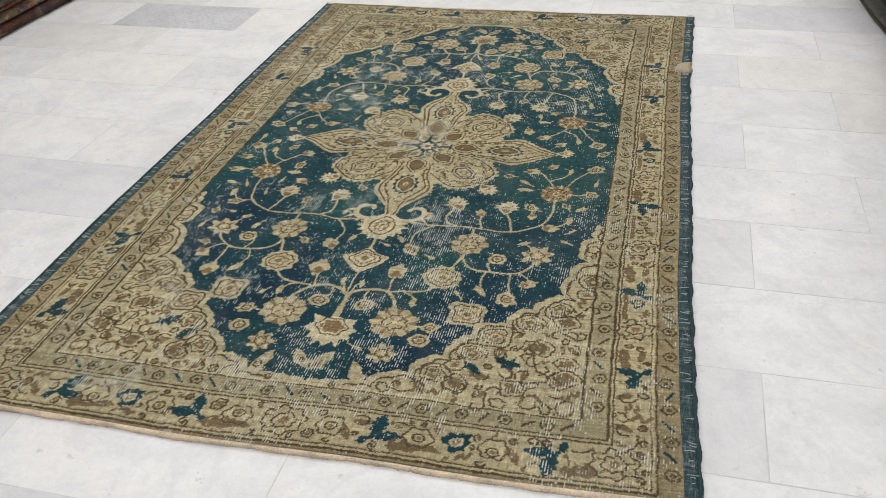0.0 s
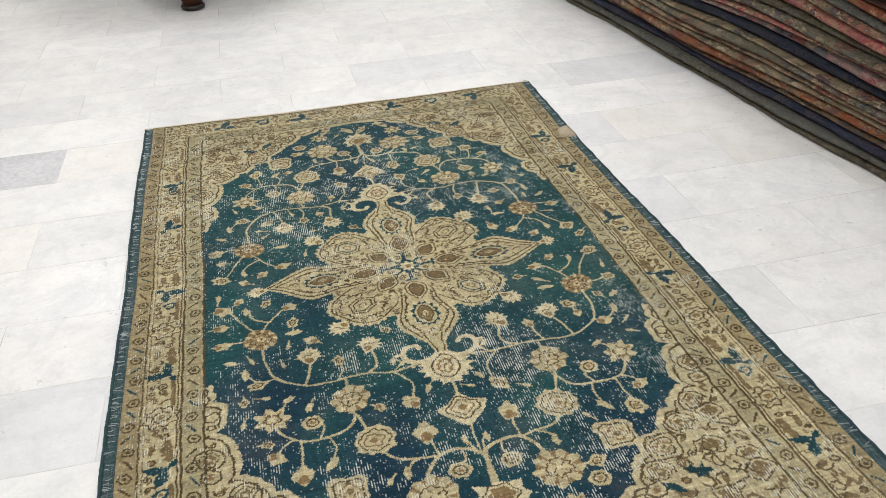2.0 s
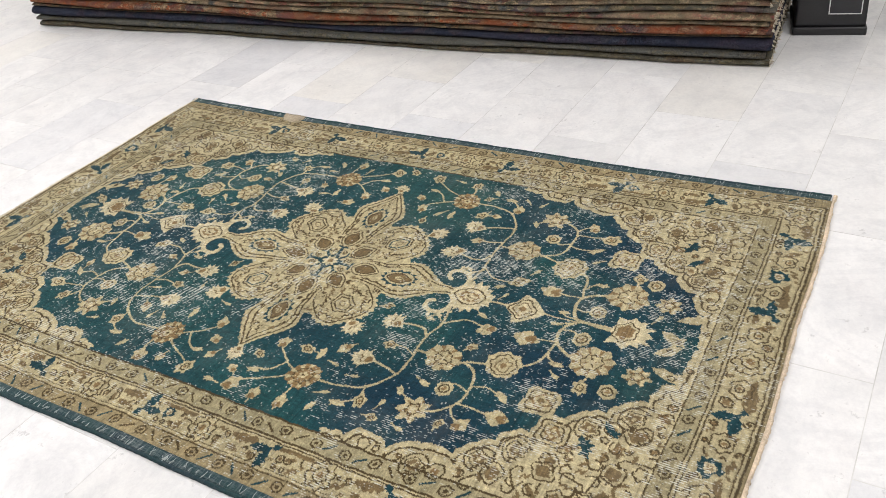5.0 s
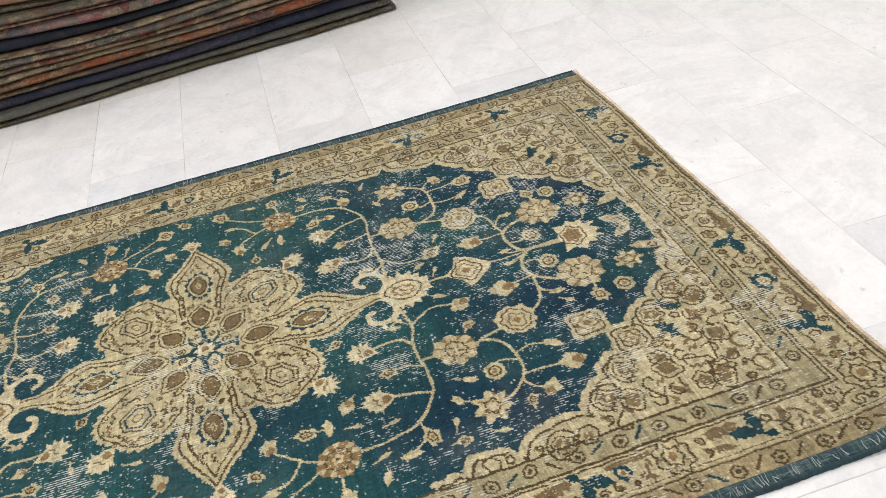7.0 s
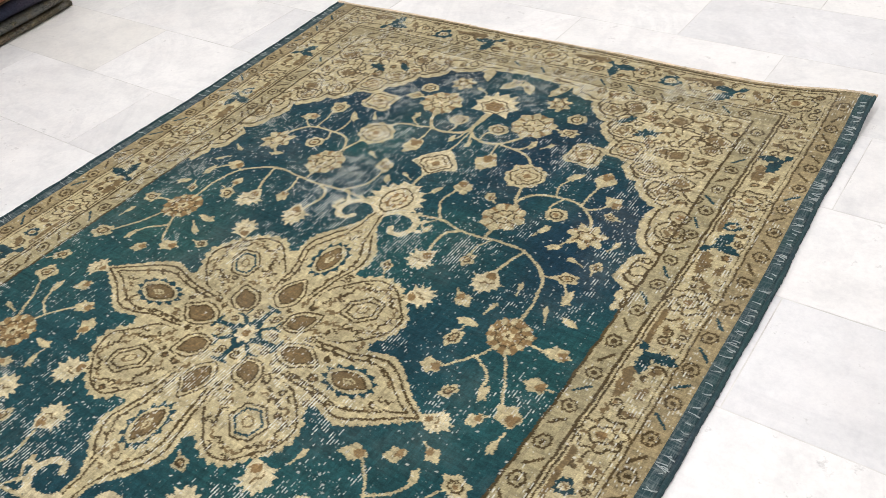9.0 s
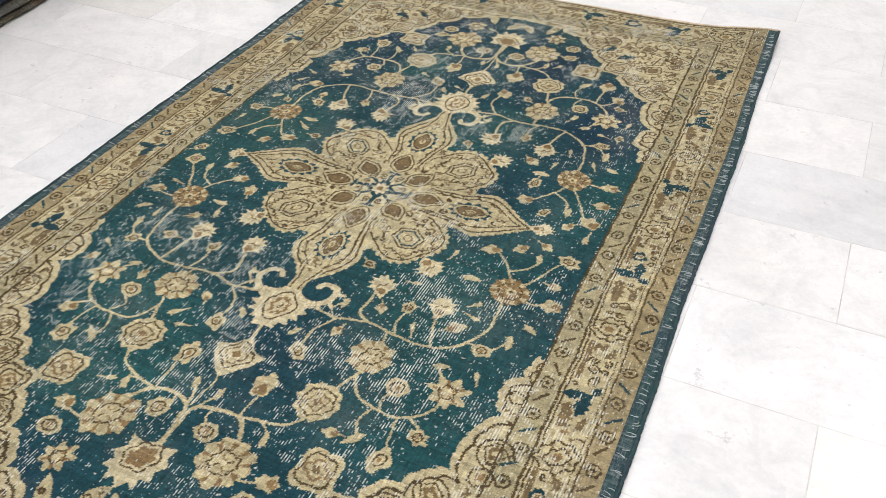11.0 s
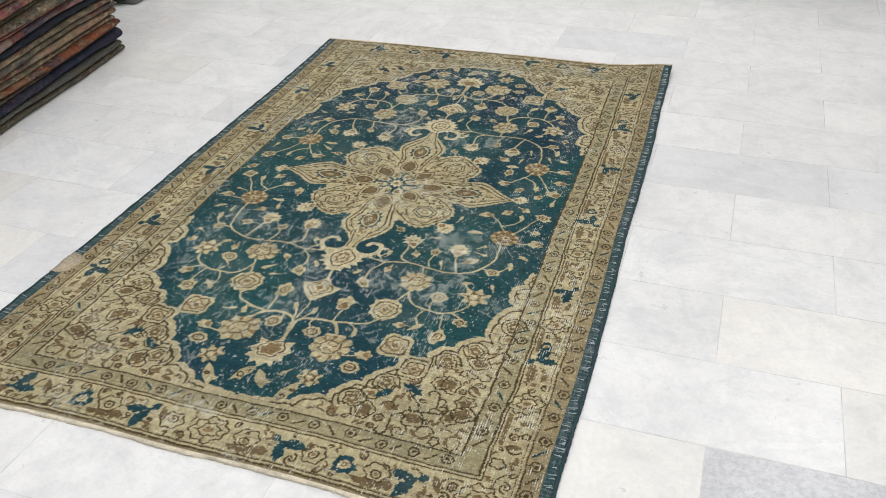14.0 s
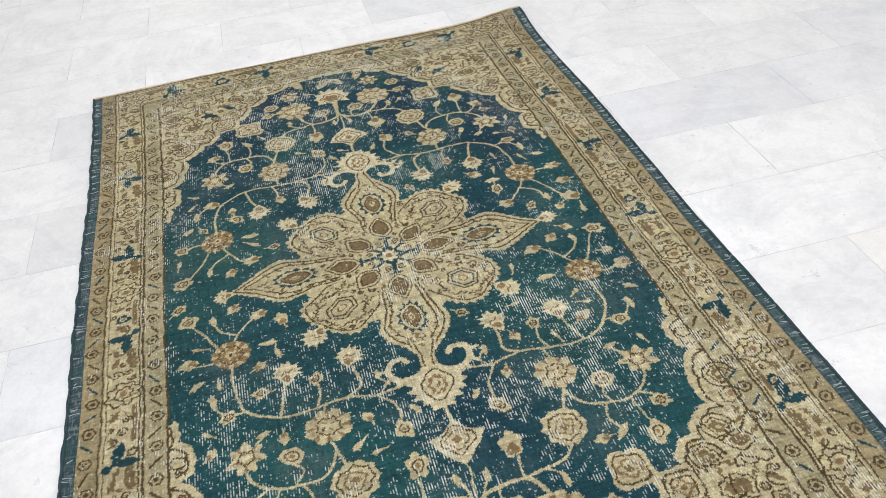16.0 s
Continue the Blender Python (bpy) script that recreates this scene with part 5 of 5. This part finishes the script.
for s in (1, -1):
    bm = bmesh.new()
    y = -1.3
    while y < 1.3:
        y += stray.choice((0.007, 0.012, 0.025, 0.04, 0.07)) * (1.0 if s > 0 else 0.5)
        x0, x1 = RUG_W - stray.uniform(0.006, 0.016), RUG_W - stray.uniform(0.020, 0.034)
        w, tilt = stray.uniform(0.0004, 0.0008), stray.uniform(-0.006, 0.006)
        ends = [lay(s * x0, y), lay(s * (x0 + x1) / 2, y + tilt / 2 + stray.uniform(-0.002, 0.002)), lay(s * x1, y + tilt)]
        rows = [[bm.verts.new((float(px_), float(py_) + e, z + float(raised_corner(px_, py_)))) for e, z in ((-w, 0.008), (0, h), (w, 0.008))] for (px_, py_), h in zip(ends, (0.0116, 0.0104, 0.0098))]
        for a, c in zip(rows, rows[1:]):
            bm.faces.new((a[0], a[1], c[1], c[0]))
            bm.faces.new((a[1], a[2], c[2], c[1]))
    tagged(part("loose_stitches", bm, STITCH, rug, "pale rubbed threads across the side band"), kind="stuff")
# a short stretch where the side band is torn away to frayed beige cotton
ys = np.linspace(0.700, 0.806, 70)
fray = np.random.default_rng(4)
taper = np.sin(np.linspace(0, math.pi, 70)) ** 0.5
inner = lay(0.812 - 0.034 * taper + 0.004 * np.sin(ys * 150) * taper + fray.normal(0, 0.0015, 70), ys)
outer = lay(RUG_W + 0.002 + 0.003 * np.sin(ys * 70) + fray.normal(0, 0.0010, 70), ys)
FRAYED = plain("frayed_cotton", (0.34, 0.285, 0.205), 0.95, 0, 160, 0.5, 0.004)
part("frayed_patch", strip(list(zip(*inner)), list(zip(*outer)), [(-0.04, 0.006), (0.0, 0.0095), (0.35, 0.0112), (0.7, 0.0120), (0.95, 0.0108), (1.04, 0.0006)]), FRAYED, rug, "torn stretch with frayed beige cotton")
xs = np.linspace(-RUG_W, RUG_W, 500)
for s in (1, -1):
    inner = lay(xs, np.full_like(xs, s * END))
    ragged = s * (0.0012 * np.sin(xs * 23) + 0.0008 * np.sin(xs * 61 + 1) + np.random.default_rng(3).normal(0, 0.0010, len(xs)))
    outer = lay(xs, np.full_like(xs, s * (RUG_L + 0.002)) + ragged)
    part("end_web", strip(list(zip(*inner)), list(zip(*outer)), [(-0.05, 0.004), (0.0, 0.0085), (0.5, 0.0095), (0.9, 0.0085), (1.05, 0.004), (1.0, 0.0005)]), FRINGE if s > 0 else WARM_FRINGE, rug, "cream cotton end web with a short frayed fringe")

# ---- stacks of folded rugs ----


def folded_rug(name, m, length, depth, base, thick, front, wool, label, group, seed, fringed):
    """One folded rug of a stack. base, thick: its underside and thickness along the fold; front: how far the fold stands out.
    Locally the fold runs along y and faces -x."""
    r = random.Random(seed)
    thing = empty(name, m, label=label, category="folded rug", group=group)
    n = max(12, int(length / 0.06))
    p1, p2, a0, a1 = r.uniform(0, 6), r.uniform(0, 6), r.uniform(-0.012, 0.012), r.uniform(-0.035, 0.025)
    sections = []
    for k in range(n + 1):
        y = a0 + (length + a1 - a0) * k / n
        z0, t = base(y), thick(y)
        f = -front - 0.009 * math.sin(2.1 * y + p1) - 0.006 * math.sin(6.3 * y + p2) - 0.002 * math.sin(23 * y + p1) - r.uniform(-0.001, 0.001)
        h = t / 2
        pts = [(depth, y, z0 + 0.001), (f + 2.2 * h, y, z0 + 0.001), (f + h, y, z0 + 0.0025)]
        for q in range(1, 8):
            a = -math.pi / 2 - math.pi * q / 8
            pts.append((f + h + 1.45 * h * math.cos(a), y, z0 + h + (h - 0.0025) * math.sin(a)))
        pts += [(f + h, y, z0 + t - 0.0025), (f + 2.2 * h, y, z0 + t - 0.001), (depth, y, z0 + t - 0.001)]
        sections.append(pts)
    part("folded_body", sweep(bmesh.new(), sections), wool, thing)
    if fringed:
        bm = bmesh.new()
        y, z0, t = a0, base(0.0), thick(0.0)
        for k in range(70):
            x = r.uniform(-front + t * 0.3, depth * 0.9)
            z = z0 + r.uniform(0.15, 0.85) * t
            d = r.uniform(0.005, 0.015)
            w = r.uniform(0.003, 0.007)
            vs = [bm.verts.new(v) for v in ((x - w, y + 0.002, z - w), (x + w, y + 0.002, z - w), (x, y + 0.002, z + w), (x + r.uniform(-0.01, 0.01), y - d, max(0.002, z - r.uniform(0, 0.012))))]
            for f in ((0, 1, 3), (1, 2, 3), (2, 0, 3), (0, 2, 1)):
                bm.faces.new([vs[i] for i in f])
        tagged(part("fringe", bm, FRINGE, thing, "short pale cotton fringe"), kind="stuff")
    return thing


WORDS = {"olive": "dark olive", "grey": "grey-green", "navy": "dark navy blue", "brown": "dark brown", "rust": "rust-red and brown", "sand": "sand and red patterned",
         "taupe": "taupe patterned", "soot": "nearly black", "wine": "wine-red patterned", "lilac": "faded lilac and pink", "moss": "moss-green patterned", "maroon": "dark maroon"}


def stack(m, length, depth, layers, group, seed, sway=1.0, wave=0.3):
    """Folded rugs, one upon the other, from the floor up."""
    r = random.Random(seed)
    below = []
    for k, (wool, t) in enumerate(layers):
        ph, ph2, am = r.uniform(0, 6.3), r.uniform(0, 6.3), r.uniform(0.4, 1.0) * wave

        def thick(y, t=t, ph=ph, ph2=ph2, am=am):
            return t * (1 + am * math.sin(1.5 * y + ph) + 0.5 * am * math.sin(4.3 * y + ph2))

        def base(y, under=tuple(below)):
            return sum(f(y) for f in under)
        folded_rug("folded_rug", m, length, depth, base, thick, r.uniform(-0.012, 0.014) * sway + (0.022, 0.016, 0.006)[min(k, 2)], WOOL[wool], f"folded {WORDS[wool]} wool rug lying in a tall stack", group, seed * 50 + k, k % 2 == 0)
        below.append(thick)


EAST = [("olive", 0.028), ("grey", 0.036), ("navy", 0.046), ("brown", 0.022), ("rust", 0.042), ("taupe", 0.028), ("sand", 0.036), ("moss", 0.040), ("taupe", 0.024), ("soot", 0.044),
        ("lilac", 0.038), ("wine", 0.024), ("moss", 0.044), ("olive", 0.028), ("wine", 0.046), ("sand", 0.034), ("grey", 0.036), ("rust", 0.040), ("maroon", 0.040), ("sand", 0.036), ("brown", 0.040)]
stack(pose(1.815, -0.878, 0, 0, 0, 6.0), 4.1, 0.85, [(w, 0.88 * t) for w, t in EAST], "rugs of the long stack", 3)
stack(pose(-2.24, 3.75, 0, 0, 0, 180), 3.2, 0.85, [("maroon", 0.045), ("sand", 0.030), ("wine", 0.042), ("olive", 0.036), ("brown", 0.04), ("moss", 0.04), ("maroon", 0.045), ("taupe", 0.035), ("navy", 0.04), ("rust", 0.04)], "rugs of the west stack", 5)
stack(pose(1.0, 4.14, 0, 0, 0, 90), 2.9, 0.8, [("maroon", 0.05), ("moss", 0.035), ("brown", 0.042), ("olive", 0.036), ("rust", 0.04), ("navy", 0.045), ("wine", 0.04), ("brown", 0.04)], "rugs of the north stack", 8)
stack(pose(-3.05, -2.85, 0, 0, 0, -90), 2.1, 0.9, [("maroon", 0.05), ("brown", 0.04), ("soot", 0.042), ("rust", 0.036), ("olive", 0.04), ("wine", 0.045)], "rugs of the south stack", 9)

# ---- loose heap of folded cloths beside the long stack ----


def folded_cloth(m, w, d, t, wool, label, seed):
    r = random.Random(seed)
    thing = empty("folded_cloth", m, label=label, category="folded cloth", group="heap of folded cloths")
    n = 18
    p = r.uniform(0, 6)
    sections = []
    for k in range(n + 1):
        y = -w / 2 + w * k / n
        sag = -0.012 * (2 * k / n - 1) ** 2
        f = -d / 2 + 0.012 * math.sin(9 * y + p)
        h = t / 2
        pts = [(d / 2, y, 0.001), (f + h, y, 0.001)]
        for q in range(1, 6):
            a = -math.pi / 2 - math.pi * q / 6
            pts.append((f + h + 1.2 * h * math.cos(a), y, h + (h - 0.0025) * math.sin(a)))
        pts += [(f + h, y, t - 0.001 + sag * 0.4), (d / 2, y, t - 0.001)]
        sections.append(pts)
    part("folded_body", sweep(bmesh.new(), sections), wool, thing)
    return thing


heap = [("grey", 0.030, 2.58, -1.92, 4, "grey wool kilim folded flat on the floor"), ("green", 0.026, 2.57, -1.90, -2, "green wool cloth folded in a low heap"), ("grey", 0.034, 2.60, -1.93, 7, "grey wool kilim folded in a low heap"),
        ("beige", 0.030, 2.58, -1.92, 2, "beige patterned cloth folded in a low heap"), ("orange", 0.050, 2.56, -1.94, 9, "faded orange wool cloth folded in a low heap"), ("green", 0.050, 2.62, -1.90, -4, "green wool cloth folded over the heap's edge")]
z = 0.0
for k, (c, t, x, y, turn, label) in enumerate(heap):
    folded_cloth(pose(x, y, z, 0, 0, turn), 0.88 - 0.03 * k, 0.72, t, CLOTH[c], label, 60 + k)
    z += t
folded_cloth(pose(2.50, -1.385, 0.0, 0, 0, -8), 0.17, 0.42, 0.06, CLOTH["navy"], "dark navy cloth folded small on the floor", 71)
folded_cloth(pose(2.48, -1.385, 0.06, 0, 0, 6), 0.19, 0.44, 0.07, CLOTH["green"], "green wool cloth bundled on a dark one", 72)

# ---- black case beside the stack ----


def black_case(m):
    thing = empty("case", m, label="black plastic case with a framed dark label, standing on the floor", category="case")
    part("base", box(bmesh.new(), 0.0, 0.0, 0.0, 0.30, 0.295, 0.035, 0.006), BLACK_PLASTIC, thing)
    bm = bmesh.new()
    box(bm, 0.008, 0.006, 0.036, 0.296, 0.289, 0.26, 0.012)
    for v in bm.verts:
        if v.co.z > 0.2 and v.co.x < 0.1:
            v.co.x += 0.035
    part("body", bm, BLACK_PLASTIC, thing)
    lab = part("label_plate", box(bmesh.new(), -0.003, 0.03, -0.03, 0.0, 0.16, 0.05), LABEL_INK, thing, "dark plate with a white rim", False)
    lab.matrix_local = pose(0.015, 0.0, 0.12, 0, 9, 0)
    bm = bmesh.new()
    for a, b, c, d in ((0.03, -0.03, 0.16, -0.026), (0.03, 0.046, 0.16, 0.05), (0.03, -0.026, 0.034, 0.046), (0.156, -0.026, 0.16, 0.046)):
        box(bm, -0.005, a, b, -0.0032, c, d)
    part("rim", bm, LABEL_EDGE, lab, smooth=False)
    return thing


black_case(pose(2.240, -1.186, 0, 0, 0, 14))

# ---- dark wooden table on three feet ----


def tripod_table(m):
    thing = empty("table", m, label="dark carved wooden table on three round feet joined by arched rails", category="table")
    spots = [(0.5 * math.cos(a), 0.5 * math.sin(a)) for a in (radians(-97), radians(23), radians(143))]
    for x, y in spots:
        leg = part("leg", lathe(bmesh.new(), [(0.040, 0.030), (0.060, 0.035), (0.060, 0.075), (0.054, 0.085), (0.064, 0.10), (0.074, 0.15), (0.078, 0.22), (0.070, 0.240)], x, y, 24), WOOD, thing)
        part("foot", lathe(bmesh.new(), [(0.054, 0.0), (0.068, 0.007), (0.072, 0.020), (0.065, 0.032), (0.040, 0.034)], x, y, 24), BLACKENED, leg, "blackened round foot")
        part("collar", lathe(bmesh.new(), [(0.060, 0.0), (0.0640, 0.003), (0.0640, 0.008), (0.060, 0.011)], x, y, 24), WOOD, leg, "thin turned collar").location = (0, 0, 0.055)
    for i in range(3):
        (ax, ay), (bx, by) = spots[i], spots[(i + 1) % 3]
        L = math.hypot(bx - ax, by - ay)
        nx_, ny_ = (by - ay) / L, (ax - bx) / L
        sections = []
        for k in range(25):
            t = k / 24
            arch = 0.095 + 0.055 * math.sin(math.pi * t)
            top = 0.225 + 0.012 * math.sin(math.pi * t)
            bow = 0.045 * math.sin(math.pi * t)
            x, y = ax + (bx - ax) * t - nx_ * bow, ay + (by - ay) * t - ny_ * bow
            o = 0.034
            sections.append([(x + nx_ * o, y + ny_ * o, arch), (x + nx_ * (o + 0.008), y + ny_ * (o + 0.008), (arch + top) / 2), (x + nx_ * o, y + ny_ * o, top), (x - nx_ * o, y - ny_ * o, top), (x - nx_ * o, y - ny_ * o, arch)])
        part("rail", sweep(bmesh.new(), sections), WOOD, thing)
    # the body stands on the rails and follows their hollow sides
    outline = []
    for i in range(3):
        (ax, ay), (bx, by) = spots[i], spots[(i + 1) % 3]
        for k in range(3, 21):
            t = k / 24
            bow = 0.018 + 0.045 * math.sin(math.pi * t)
            x, y = ax + (bx - ax) * t, ay + (by - ay) * t
            far = math.hypot(x, y)
            outline.append((x * (1 - bow / far), y * (1 - bow / far)))
    bm = bmesh.new()
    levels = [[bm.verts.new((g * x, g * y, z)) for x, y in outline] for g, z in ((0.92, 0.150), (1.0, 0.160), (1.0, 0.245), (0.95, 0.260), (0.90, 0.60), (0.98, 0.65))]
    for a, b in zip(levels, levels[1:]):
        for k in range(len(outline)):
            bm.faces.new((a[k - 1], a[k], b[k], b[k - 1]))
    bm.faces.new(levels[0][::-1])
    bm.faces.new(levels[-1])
    # shade beneath the tabletop is painted into the body's colour
    part("body", bm, SHADED_WOOD, thing, "dark three-sided body with hollow sides, shade under the top put into its colour")
    part("tabletop", lathe(bmesh.new(), [(0.58, 0.66), (0.615, 0.665), (0.63, 0.68), (0.625, 0.695), (0.60, 0.70)], 0, 0, 64), WOOD, thing)
    return thing


tripod_table(pose(-0.643, 3.694, 0, 0, 0, 0))

# ---- marble floor ----
SLAB_L, SLAB_W, JOINT = 0.616, 0.3105, 0.0024
SLANT = 0.004                     # the rows run slightly out of square with the rug
tagged(link_mesh("floor", box(bmesh.new(), X0, Y0, -0.06, X1, Y1, -0.0006), GROUT, smooth=False), "white marble floor laid in rows of long slabs", "floor", kind="structure")
floor = bpy.data.objects["floor"]
GREY_SLABS = {(3, -5)}
PALE_GREY_SLABS = {(4, 0), (5, -2), (0, -1), (5, -5), (-2, -5), (-3, -6), (-6, -3), (1, 1), (-5, -6), (2, -1), (-2, -4)}
WHITE_SLABS = {(-1, 0), (5, -4), (-4, -4)}
CREAM_SLABS = {(2, -5), (1, -5), (3, -4), (1, 0), (2, 0), (4, -5), (-3, 0)}


def slab_mesh(kind, width, length):
    bm = bmesh.new()
    box(bm, JOINT / 2, JOINT / 2, -0.02, length - JOINT / 2, width - JOINT / 2, 0.0)
    top = [e for e in bm.edges if all(v.co.z > -0.001 for v in e.verts)]
    bmesh.ops.bevel(bm, geom=top, offset=0.0004, segments=1, affect="EDGES")
    for v in bm.verts:
        v.co.y += SLANT * v.co.x
    me = bpy.data.meshes.new("slab")
    bm.to_mesh(me)
    bm.free()
    me.materials.append(MARBLE[kind])
    return me


SLABS = [slab_mesh(k, SLAB_W, SLAB_L) for k in range(4)]
far_bm = [bmesh.new() for _ in range(4)]
lot_dice = random.Random(12)
for j in range(-15, 18):
    for i in range(-7, 7):
        x = 0.983 + SLAB_L * i + (0.0 if j % 2 == 0 else SLAB_L / 2)
        y = 0.028 + SLAB_W * j + SLANT * x
        if x > X1 or x + SLAB_L < X0 or y > Y1 or y + SLAB_W < Y0:
            continue
        roll = lot_dice.random()
        kind = 1 if (j, i) in GREY_SLABS else 3 if (j, i) in PALE_GREY_SLABS else 2 if (j, i) in CREAM_SLABS else 0 if (j, i) in WHITE_SLABS else (3 if roll < 0.05 else 2 if roll < 0.11 else 0)
        height = lot_dice.uniform(-0.0004, 0.0004)
        if -2.6 < x < 2.3 and -3.1 < y < 4.3:
            ob = new("slab", SLABS[kind])
            ob.parent = floor
            ob.location = (x, y, height)
        else:
            geom = far_bm[kind]
            before = len(geom.verts)
            geom.from_mesh(SLABS[kind])
            geom.verts.ensure_lookup_table()
            for v in geom.verts[before:]:
                v.co += Vector((x, y, height))
                v.co.x, v.co.y = min(max(v.co.x, X0), X1), min(max(v.co.y, Y0), Y1)
for kind, bm in enumerate(far_bm):
    ob = link_mesh("outer_slabs", bm, MARBLE[kind], floor, smooth=False)
    tagged(ob, kind="stuff")
